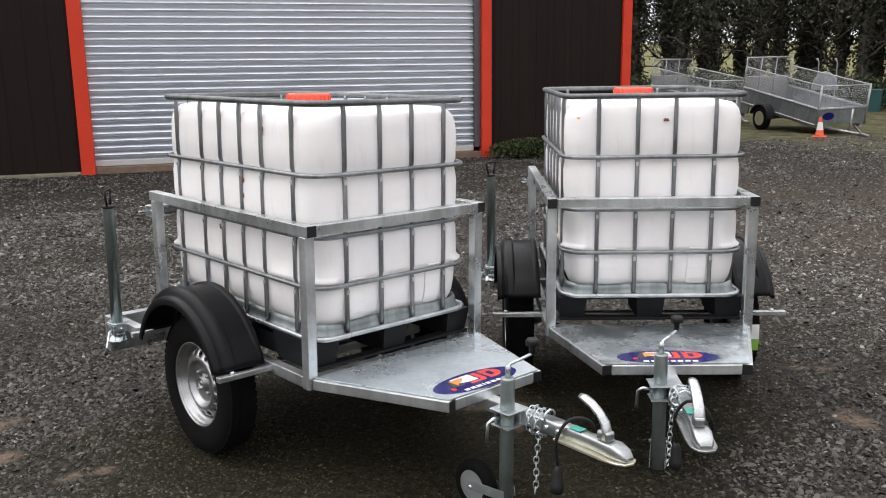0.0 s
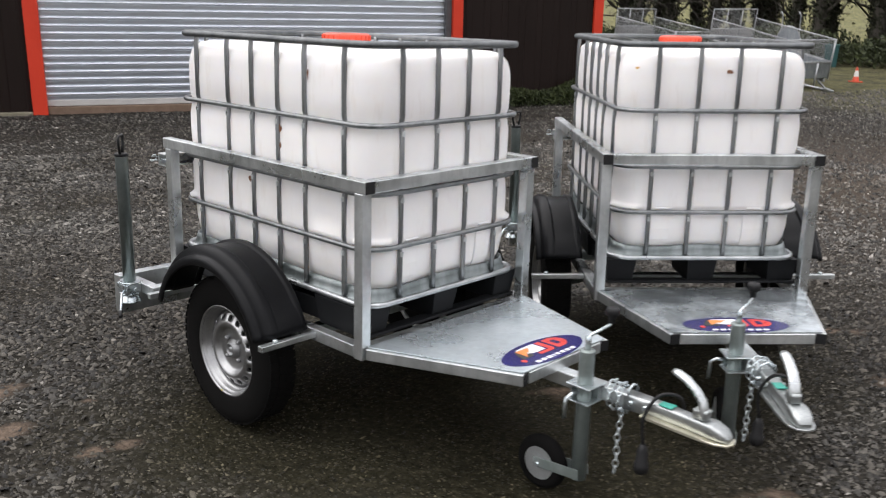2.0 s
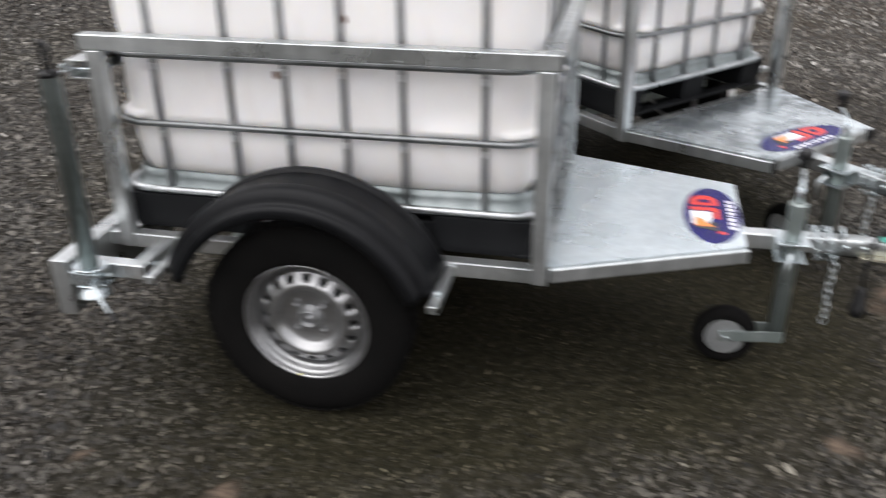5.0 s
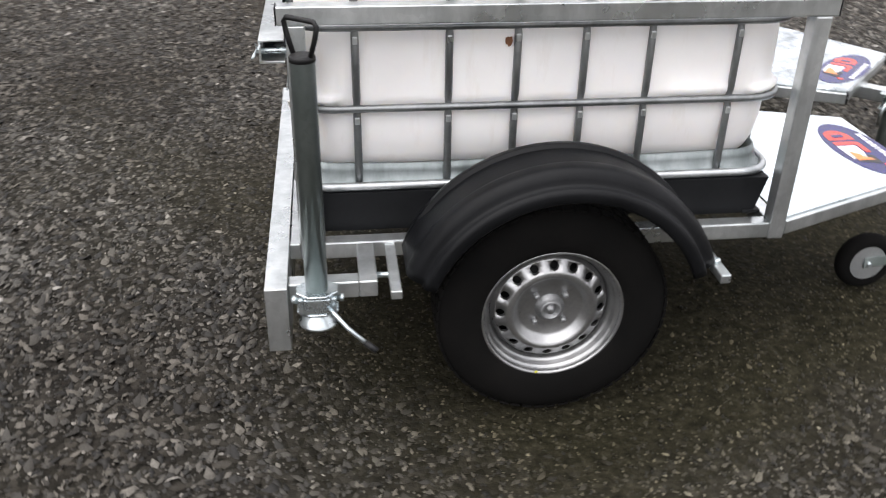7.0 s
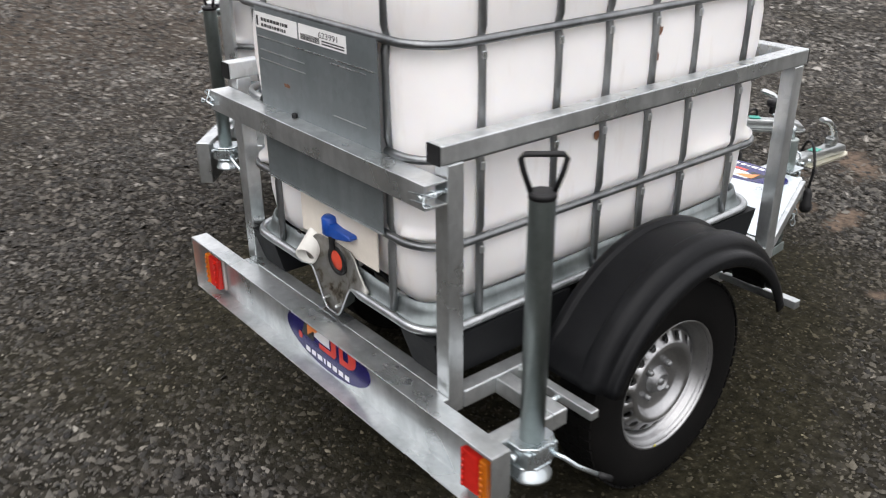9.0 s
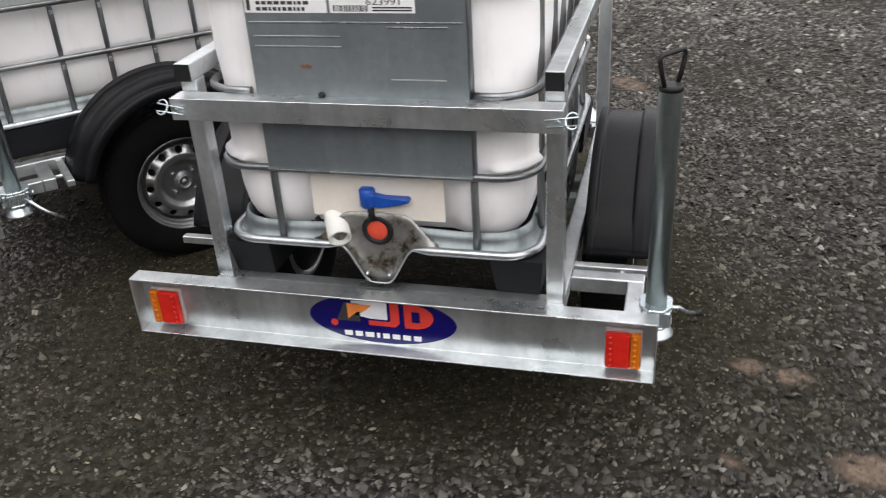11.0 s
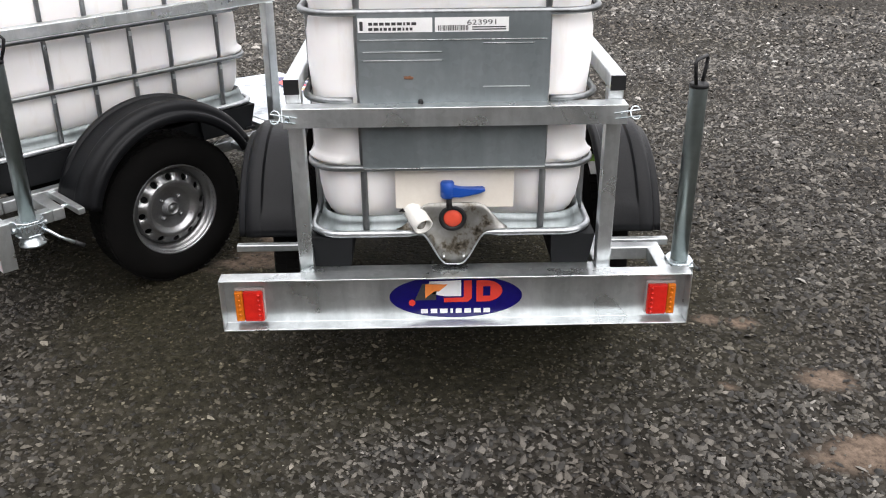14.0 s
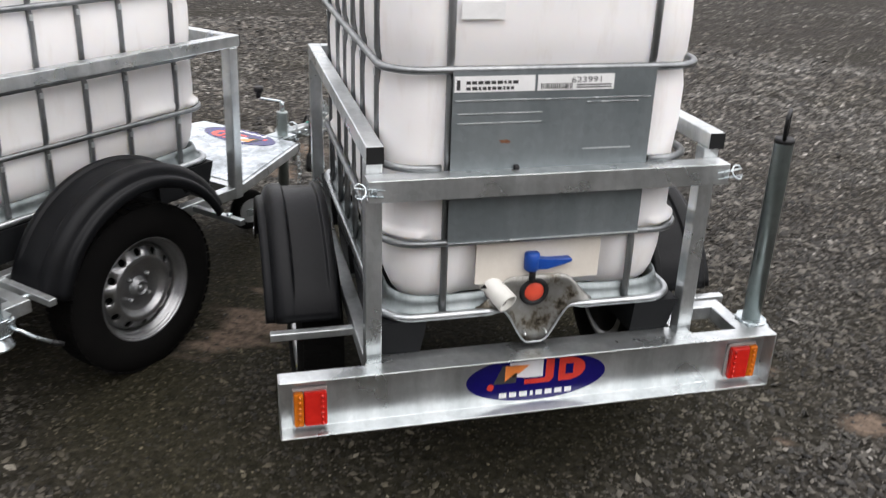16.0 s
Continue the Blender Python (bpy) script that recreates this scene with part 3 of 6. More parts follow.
def make_building():
    wall = empty("workshop_building", BUILD, "dark brown clad workshop building with orange corner flashings", "building")
    h = 6.2
    DL, TOP = 0.24, 4.9
    part("cladding_sheet", cladding(-13.0, 0.02, -0.05, h), CLAD, wall)
    part("cladding_sheet", cladding(8.08, 11.16, -0.05, h), CLAD, wall)
    part("cladding_sheet", cladding(0.02, 8.08, TOP, h), CLAD, wall)
    part("orange_flashing", box((0.0, -0.075, -0.13), (DL, 0.14, TOP + 0.2), 0.006), ORANGE, wall, "orange painted door jamb flashing")
    part("orange_flashing", box((7.89, -0.075, -0.11), (8.10, 0.14, TOP + 0.2), 0.006), ORANGE, wall)
    part("orange_flashing", box((DL, -0.075, TOP), (7.89, 0.14, TOP + 0.2), 0.006), ORANGE, wall)
    part("orange_flashing", box((11.14, -0.075, -0.05), (11.35, 0.30, h), 0.006), ORANGE, wall, "orange painted corner flashing")
    part("shutter_guide", box((7.76, 0.02, 0.1), (7.885, 0.22, TOP), 0.006), DARK_GUIDE, wall)
    part("side_wall", box((-13.0, 0.125, 0.12), (-12.88, 14.0, h), 0.0), CLAD, wall)
    part("side_wall", box((11.20, 0.305, 0.12), (11.32, 14.0, h), 0.0), CLAD, wall)
    part("rear_wall", box((-13.0, 14.0, 0.12), (11.32, 14.12, h), 0.0), CLAD, wall)
    roof = prism([(-0.3, h), (7.06, h + 1.6), (14.4, h), (14.4, h + 0.12), (7.06, h + 1.72), (-0.3, h + 0.12)],
                 Matrix(((0, 0, 1, -13.2), (1, 0, 0, 0), (0, 1, 0, 0), (0, 0, 0, 1))), 24.9)
    part("roof", roof, ROOFING, wall)
    part("plinth", box((-13.0, -0.10, -0.3), (-0.002, 0.14, -0.055), 0.02), CONCRETE, wall, "pale rough concrete plinth")
    part("plinth", box((8.105, -0.06, -0.3), (11.35, 0.14, -0.055), 0.02), CONCRETE, wall)
    part("door_sill", box((DL + 0.003, -0.02, -0.3), (7.885, 0.35, 0.015), 0.01), varied("sill_earth", (0.12, 0.075, 0.05), (0.2, 0.14, 0.10), 5, (0.8, 0.9)), wall)
    # the shutter: curved laths, each rolled into the next
    door = new("roller_shutter")
    door.parent = wall
    tagged(door, "closed galvanised steel roller shutter")
    pitch = 0.132
    # a flat web, a shadowed joint, and a rounded bead that catches the sky
    prof = [(0.1335, 0.0), (0.1320, 0.020), (0.1302, 0.042), (0.1288, 0.056), (0.128, 0.060), (0.163, 0.061), (0.163, 0.078), (0.128, 0.079),
            (0.113, 0.081), (0.100, 0.087), (0.093, 0.095), (0.091, 0.102), (0.093, 0.109), (0.100, 0.117), (0.113, 0.124), (0.1335, 0.132)]
    lath_bm = bmesh.new()
    fl = [lath_bm.verts.new((DL, d, z)) for d, z in prof]
    fr = [lath_bm.verts.new((7.76, d, z)) for d, z in prof]
    bl = [lath_bm.verts.new((DL, 0.165, z)) for d, z in prof]
    br = [lath_bm.verts.new((7.76, 0.165, z)) for d, z in prof]
    for k in range(len(prof) - 1):
        lath_bm.faces.new((fl[k], fr[k], fr[k + 1], fl[k + 1])).smooth = k < 3 or k > 7
        lath_bm.faces.new((bl[k], bl[k + 1], br[k + 1], br[k]))
    first = part("shutter_slat", lath_bm, SHUTTER, door)
    first.location.z = 0.128
    for k in range(1, 37):
        s = new("shutter_slat", first.data)
        s.parent, s.location = door, (0, 0, 0.128 + k * pitch)
    part("bottom_rail", box((DL, 0.10, 0.022), (7.76, 0.17, 0.130), 0.008), PALE_BAR, door, "pale aluminium bottom rail")


make_building()


# ---- plants and things beyond ----
def leaf_material(name, lo, hi):
    m = mat(name, lo, 0.6)
    bsdf(m).inputs["Specular IOR Level"].default_value = 0.2
    g = m.node_tree.nodes.new("ShaderNodeNewGeometry")
    r = ramp(m, g, "Random Per Island", [(0.0, lo), (1.0, hi)])
    n = ramp(m, noise_tex(m, coords(m), 0.7, 4), "Fac", [(0.35, (0.6, 0.6, 0.6)), (0.65, (1.2, 1.2, 1.2))])
    col = mix(m, None, None, (r, "Color"), (n, "Color"), "MULTIPLY", fac=1.0)
    wire(m, col, 2, bsdf(m), "Base Color")
    return m


LEAF_DARK = leaf_material("ivy_leaf", (0.016, 0.018, 0.011), (0.056, 0.060, 0.034))
LEAF_HEDGE = leaf_material("hedge_leaf", (0.016, 0.022, 0.010), (0.060, 0.072, 0.030))
LEAF_WEED = leaf_material("weed_leaf", (0.016, 0.024, 0.008), (0.064, 0.080, 0.028))
BARK = varied("dark_bark", (0.034, 0.030, 0.025), (0.105, 0.092, 0.078), 4, (0.85, 0.95), 0, 0.02, stretch=(3, 3, 0.6))


def leaves(points, size, rng, name, material, up=0.3):
    """Many small folded leaves at points, as one mesh (two triangles a leaf)."""
    n = len(points)
    d = rng.normal(0, 1, (n, 3))
    d[:, 2] += up
    d /= np.linalg.norm(d, axis=1)[:, None]
    e = np.cross(d, rng.normal(0, 1, (n, 3)))
    e /= np.linalg.norm(e, axis=1)[:, None] + 1e-9
    s = size * (0.6 + 0.8 * rng.random(n))[:, None]
    v = np.stack([points - d * s, points + e * s * 0.55, points + d * s, points - e * s * 0.55], 1).reshape(-1, 3)
    me = bpy.data.meshes.new(name)
    k = 4 * np.arange(n)
    faces = np.concatenate([np.stack([k, k + 1, k + 2], 1), np.stack([k, k + 2, k + 3], 1)])
    me.from_pydata(v.tolist(), [], faces.tolist())
    me.materials.append(material)
    return me


def tree(seed, height, spread, n_leaf, ivy):
    """A tapered trunk with limbs and twigs, ivy on the stem, and a broken dark crown."""
    rng = np.random.default_rng(seed)
    t = empty("tree", Matrix.Identity(4), "tall dark ivy-grown tree in the boundary belt", "tree", "trees of the boundary belt")
    trunk_pts = [(0.25 * math.sin(seed + k * 0.7) * k / 6, 0.25 * math.cos(seed * 2 + k) * k / 6, height * 0.9 * k / 8 - 0.15) for k in range(9)]
    bm = sweep(trunk_pts, 0.3, 9, radii=[0.26 * (1 - k / 9.5) + 0.03 for k in range(9)])
    tips = []
    for k in range(26):
        f = 0.16 + 0.8 * (k / 26)
        i = min(int(f * 8), 7)
        base = Vector(trunk_pts[i]).lerp(Vector(trunk_pts[i + 1]), f * 8 - i)
        a, reach = rng.random() * math.tau, spread * (0.45 + 0.6 * rng.random()) * (1.1 - 0.55 * f)
        pts = [base]
        for q in range(1, 5):
            pts.append(base + Vector((math.cos(a) * reach * q / 4, math.sin(a) * reach * q / 4, reach * (0.25 + 0.5 * rng.random()) * q / 4)))
            a += rng.normal(0, 0.15)
        sweep(pts, 0.05, 5, bm=bm, radii=[0.07, 0.05, 0.035, 0.022, 0.008])
        tips += pts[1:]
        for q in range(11):
            b0 = pts[1 + int(rng.random() * 4)]
            e = b0 + Vector(rng.normal(0, 0.5, 3)) + Vector((0, 0, 0.35))
            sweep([b0, b0.lerp(e, 0.5) + Vector(rng.normal(0, 0.06, 3)), e], 0.015, 4, bm=bm, radii=[0.018, 0.012, 0.004])
            tips.append(e)
    part("trunk", bm, BARK, t, "dark bark trunk with bare limbs", smooth=True)
    tips = np.array([tuple(p) for p in tips])
    clump = tips[rng.integers(0, len(tips), n_leaf)] + rng.normal(0, 0.30, (n_leaf, 3)) * (0.6 + 0.9 * rng.random((n_leaf, 1)))
    # bare limbs low down, so that the field shows between the stems
    clump = clump[(clump[:, 2] > 3.1 + 0.4 * rng.normal(0, 1, n_leaf)) | (rng.random(n_leaf) < 0.2)]
    f = rng.random(ivy)
    stem = np.array(trunk_pts)[np.minimum((f * 6).astype(int), 7)] + (f * 6 % 1)[:, None] * np.array((0, 0, height * 0.9 / 8))
    a, rr = rng.random(ivy) * math.tau, 0.20 + 0.42 * rng.random(ivy) ** 1.5
    rr = rr * np.where(stem[:, 2] < 3.0, 0.7, 1.0)
    stem = stem + np.stack([np.cos(a) * rr, np.sin(a) * rr, rng.normal(0, 0.1, ivy)], 1)
    crown = new("crown", leaves(np.concatenate([clump, stem]), 0.080, rng, "crown", LEAF_DARK))
    crown.parent = t
    return t


def make_trees():
    kinds = [tree(3, 10.5, 3.2, 5200, 3900), tree(8, 12.0, 2.9, 5400, 4400), tree(15, 9.0, 3.6, 4800, 3600)]
    rng = np.random.default_rng(21)
    k = 0
    # two staggered rows beyond the yard
    for row, (off, step) in enumerate(((0.0, 2.2), (3.2, 2.3))):
        for s in np.arange(-16, 34, step):
            x, y = -20.5 + s * 0.93 + rng.normal(0, 0.5), 36 + off - s * 0.10 + rng.normal(0, 0.6)
            z = float(relief(np.array([x]), np.array([y]))[0])
            m = pose(x, y, z - 0.05, 0, 0, rng.random() * 360)
            if k < 3:
                kinds[k].matrix_world = m
            else:
                o = copy_thing(kinds[k % 3], m)
                o.scale = (1, 1, 0.85 + 0.35 * rng.random())
            k += 1


make_trees()


def heap(name, label, category, centre_line, half, height, n, size, material, seed):
    """A dense low growth along a line, as one mass of leaves over a dark stem core."""
    rng = np.random.default_rng(seed)
    p = np.array(centre_line, float)
    seg = rng.integers(0, len(p) - 1, n)
    f = rng.random((n, 1))
    base = p[seg] * (1 - f) + p[seg + 1] * f
    a, r = rng.random(n) * math.tau, rng.random(n) ** 0.5
    lump = 0.65 + 0.35 * np.sin(base[:, 0] * 2.1 + base[:, 1] * 1.3) * np.cos(base[:, 0] * 0.7 - base[:, 1])
    z = height * lump * np.sqrt(np.clip(1 - r ** 2, 0, 1)) * (0.35 + 0.65 * rng.random(n) ** 0.4)
    pts = np.stack([base[:, 0] + np.cos(a) * r * half, base[:, 1] + np.sin(a) * r * half, z], 1)
    ob = new(name, leaves(pts, size, rng, name, material, 0.6))
    return tagged(ob, label, category, kind="stuff")


heap("hedge_bank", "dark green bramble and shrub bank below the trees", "bushes", [(-36, 35.5), (-26, 34.2), (-18, 33.2), (-8, 31.6), (2, 30.6), (12, 30)], 1.7, 1.6, 52000, 0.075, LEAF_HEDGE, 4)
heap("wall_weeds", "low dark green weeds growing along the wall foot", "weeds", [(-8.75, 10.85), (-8.2, 12.0), (-7.4, 13.7)], 0.42, 0.62, 13000, 0.028, LEAF_WEED, 5).location.z = -0.10


CONE_RED = varied("cone_orange", (0.52, 0.055, 0.02), (0.64, 0.085, 0.03), 8, (0.45, 0.6))
CONE_WHITE = varied("cone_sleeve", (0.62, 0.62, 0.60), (0.75, 0.75, 0.73), 10, (0.4, 0.5))


def traffic_cone(m):
    t = empty("traffic_cone", m, "orange traffic cone with a white sleeve standing on the yard", "traffic cone", "traffic cones on the yard")
    part("cone_base", box((-0.19, -0.19, 0), (0.19, 0.19, 0.035), 0.012), CONE_RED, t)
    part("cone_body", lathe([(0.135, 0.036), (0.115, 0.06), (0.035, 0.53), (0.028, 0.545), (0.015, 0.545)], (0, 0, 0), "z", 24), CONE_RED, t)
    part("white_sleeve", lathe([(0.0935, 0.20), (0.0575, 0.42)], (0, 0, 0), "z", 24, closed=False), CONE_WHITE, t, "white reflective sleeve")
    return t


cone = traffic_cone(pose(-5.564, 18.528, 0.0, 0, 0, 20) @ Matrix.Scale(0.86, 4))
copy_thing(cone, pose(-5.55, 23.2, 0.0, 0, 0, 50) @ Matrix.Scale(0.86, 4))

MESH_ZINC = galvanised("mesh_zinc", (0.33, 0.34, 0.35), (0.48, 0.49, 0.50), (0.4, 0.55), 0.7)
BODY_ZINC = galvanised("body_zinc", (0.25, 0.28, 0.305), (0.38, 0.41, 0.435), (0.3, 0.45), 0.75)
TREAD_PLATE = galvanised("tread_plate_zinc", (0.40, 0.40, 0.40), (0.52, 0.52, 0.51), (0.45, 0.6), 0.4)


def mesh_panel(a, b, c, nu, nv, r=0.0024):
    """A grid of rods between a, a to b along, a to c up, with a frame."""
    a, b, c = Vector(a), Vector(b), Vector(c)
    bm = bmesh.new()
    for k in range(nu + 1):
        p = a.lerp(b, k / nu)
        sweep([p, p + (c - a)], 0.016 if k in (0, nu) else r, 4, bm=bm)
    for k in range(nv + 1):
        p = a.lerp(c, k / nv)
        sweep([p, p + (b - a)], 0.016 if k in (0, nv) else r, 4, bm=bm)
    return bm


def goods_trailer(m, label):
    """A mesh-sided goods trailer: front towards +x, resting nose down, ramp upright at the tail."""
    t = empty("goods_trailer", m, label, "trailer", "goods trailers in the yard")
    L, W2, z0, z1, z2 = 1.545, 0.723, 0.526, 0.916, 1.49
    for s in (-1, 1):
        part("side_board", box((-L, min(s * W2, s * (W2 - 0.03)), z0), (L, max(s * W2, s * (W2 - 0.03)), z1), 0.004), BODY_ZINC, t)
        part("board_rail", sweep([(-L, s * (W2 + 0.004), z1 + 0.01), (L, s * (W2 + 0.004), z1 + 0.01)], 0.022, 6), MESH_ZINC, t)
        part("foot_rail", sweep([(-L, s * (W2 + 0.004), z0), (L, s * (W2 + 0.004), z0)], 0.018, 6), MESH_ZINC, t)
        tagged(part("side_mesh", mesh_panel((-L, s * W2, z1 + 0.03), (L, s * W2, z1 + 0.03), (-L, s * W2, z2), 62, 12), MESH_ZINC, t), "fine welded mesh side", kind="stuff")
        guard = bmesh.new()
        rows = []
        for k in range(13):
            q = radians(8 + 164 * k / 12)
            rows.append([guard.verts.new((-0.40 + rr * math.cos(q), s * yy, 0.31 + rr * math.sin(q))) for rr, yy in ((0.40, 0.735), (0.40, 0.97), (0.37, 0.985), (0.37, 0.735))])
        for u, w in zip(rows, rows[1:]):
            for k in range(4):
                guard.faces.new((u[k], u[(k + 1) % 4], w[(k + 1) % 4], w[k]))
        part("wheel_arch", guard, BLACK, t)
        wheel = lathe([(0.19, -0.08), (0.27, -0.085), (0.31, -0.06), (0.31, 0.06), (0.27, 0.085), (0.19, 0.08)], (-0.40, s * 0.86, 0.31), "y", 28)
        part("tyre", wheel, TYRE, t)
        part("wheel_rim", lathe([(0.19, -0.083), (0.17, -0.05), (0.1, -0.06), (0.03, -0.08), (0.03, 0.08), (0.1, 0.06), (0.17, 0.05), (0.19, 0.083)], (-0.40, s * 0.86, 0.31), "y", 24), FLANGE, t)
        part("corner_post", sweep([(L, s * W2, z0 - 0.02), (L, s * W2, z2 + 0.02)], 0.024, 6), MESH_ZINC, t)
        part("chassis_beam", box((-L, min(s * 0.60, s * 0.66), 0.43), (L, max(s * 0.60, s * 0.66), z0 - 0.002), 0.004), MESH_ZINC, t)
    part("front_board", box((L - 0.03, -W2 + 0.032, z0), (L, W2 - 0.032, z1), 0.004), BODY_ZINC, t)
    part("front_rail", sweep([(L, -W2, z1 + 0.01), (L, W2, z1 + 0.01)], 0.022, 6), MESH_ZINC, t)
    part("load_floor", box((-L, -W2 + 0.032, z0), (L - 0.032, W2 - 0.032, z0 + 0.03), 0.0), TREAD_PLATE, t)
    tagged(part("front_mesh", mesh_panel((L, -W2, z1 + 0.03), (L, W2, z1 + 0.03), (L, -W2, z2), 30, 12), MESH_ZINC, t), kind="stuff")
    tagged(part("tail_ramp", mesh_panel((-L - 0.02, -W2, 1.20), (-L - 0.02, W2, 1.20), (-L, -W2, 1.736), 3, 18, 0.003), MESH_ZINC, t), "upright mesh loading ramp", kind="stuff")
    for f in (1 / 3, 2 / 3):
        part("ramp_bar", sweep([(-L - 0.03, -W2 + 2 * W2 * f, z0 + 0.05), (-L - 0.004, -W2 + 2 * W2 * f, 1.73)], 0.014, 6), MESH_ZINC, t)
    part("ramp_sheet", box((-L - 0.034, -W2, z0 + 0.05), (-L - 0.026, W2, 1.19), 0.0), TREAD_PLATE, t, "raised-pattern tread sheet of the ramp")
    studs = bmesh.new()
    for i in range(14):
        for j in range(11):
            box((-0.004, -0.032, -0.008), (0.004, 0.032, 0.008), 0.0, studs, Matrix.Translation((-L - 0.022, -W2 + 0.05 + 0.102 * i + 0.05 * (j % 2), z0 + 0.08 + 0.053 * j)) @ Matrix.Rotation(radians(35 if j % 2 else -35), 4, "X"))
    tagged(part("tread_studs", studs, BLACK, t), kind="stuff")
    part("drawbar", sweep([(L, -0.45, 0.46), (L + 0.80, 0, 0.44), (L, 0.45, 0.46)], 0.032, 6), MESH_ZINC, t)
    part("axle", box((-0.44, -0.80, 0.29), (-0.36, 0.80, 0.37), 0.01), BLACK, t)
    part("coupling_head", box((L + 0.74, -0.05, 0.41), (L + 1.0, 0.05, 0.48), 0.015), COUPLING, t)
    part("decal", lathe([(0.13, 0.0), (0.13, 0.004)], (0, 0, 0), "x", 24), DECAL_BLUE, t, "blue oval sticker").matrix_local = Matrix.Translation((L + 0.001, -0.40, 0.74)) @ Matrix.Diagonal((1, 1.3, 0.75, 1))
    part("jockey_stand", sweep([(L + 0.35, 0.0, 0.30), (L + 0.35, 0.0, 0.98)], 0.026, 8), MESH_ZINC, t)
    return t


g1 = goods_trailer(pose(-7.034, 20.426, -0.045, 0.9, 8.57, -26.07), "galvanised mesh-sided goods trailer resting nose down in the yard")
g2 = copy_thing(g1, pose(-11.04, 21.94, -0.045, 0.0, 7.0, -24))
tagged(g2, "galvanised mesh-sided goods trailer parked by the tree belt")


def steel_hopper(m):
    """A rounded sheet-steel hopper on legs with two upright handles."""
    t = empty("steel_hopper", m, "galvanised round-backed steel hopper with two upright handles", "hopper")
    arc = [(0.62 * math.cos(radians(a)), 0.42 * math.sin(radians(a))) for a in range(0, 181, 12)]
    turn = Matrix(((1, 0, 0, 0), (0, 0, -1, 0.35), (0, 1, 0, 0.85), (0, 0, 0, 1)))
    part("hopper_body", prism(arc, turn, 0.70, None, 0.01), BODY_ZINC, t)
    part("hopper_band", sweep([(x * 1.01, -0.352, 0.85 + z * 1.01) for x, z in arc], 0.018, 6), MESH_ZINC, t)
    for x in (-0.36, 0.52):
        part("handle", sweep([(x, 0.0, 0.9), (x, 0.0, 1.50), (x - 0.05, 0.0, 1.58), (x - 0.13, 0.0, 1.58)], 0.03, 6), MESH_ZINC, t)
    for x in (-0.5, 0.5):
        for y in (-0.28, 0.28):
            part("leg", box((x - 0.03, y - 0.03, 0.0), (x + 0.03, y + 0.03, 0.86), 0.004), MESH_ZINC, t)
    return t


TEAL = varied("teal_plastic", (0.012, 0.060, 0.062), (0.022, 0.085, 0.085), 6, (0.4, 0.6))


def yard_bin(m):
    t = empty("plastic_bin", m, "dark teal plastic bin standing by the bank", "bin")
    rows = bmesh.new()
    rings = [[rows.verts.new((a * k, b * k, z)) for a, b in rounded_rect(-0.3, 0.3, -0.3, 0.3, 0.06, 3)] for z, k in ((0.0, 0.84), (0.9, 1.0), (0.9, 1.06), (0.95, 1.06))]
    for u, w in zip(rings, rings[1:]):
        for k in range(len(u)):
            rows.faces.new((u[k], u[(k + 1) % len(u)], w[(k + 1) % len(u)], w[k]))
    rows.faces.new(rings[0])
    rows.faces.new(rings[-1])
    part("bin_body", rows, TEAL, t)
    part("bin_lid", box((-0.33, -0.33, 0.952), (0.33, 0.33, 1.0), 0.02), TEAL, t)
    return t


steel_hopper(pose(-7.35, 22.6, -0.01, 0, 0, 24) @ Matrix.Diagonal((0.54, 0.74, 1.16, 1)))
yard_bin(pose(-8.71, 29.7, -0.01, 0, 0, 20) @ Matrix.Scale(0.78, 4))


# ---- the water trailers ----
A_POSE = pose(0, 0, 0.014, -0.93, 0.086, 0)
B_POSE = pose(0.797, 1.778, 0.006, 0.311, -0.257, -44.51)


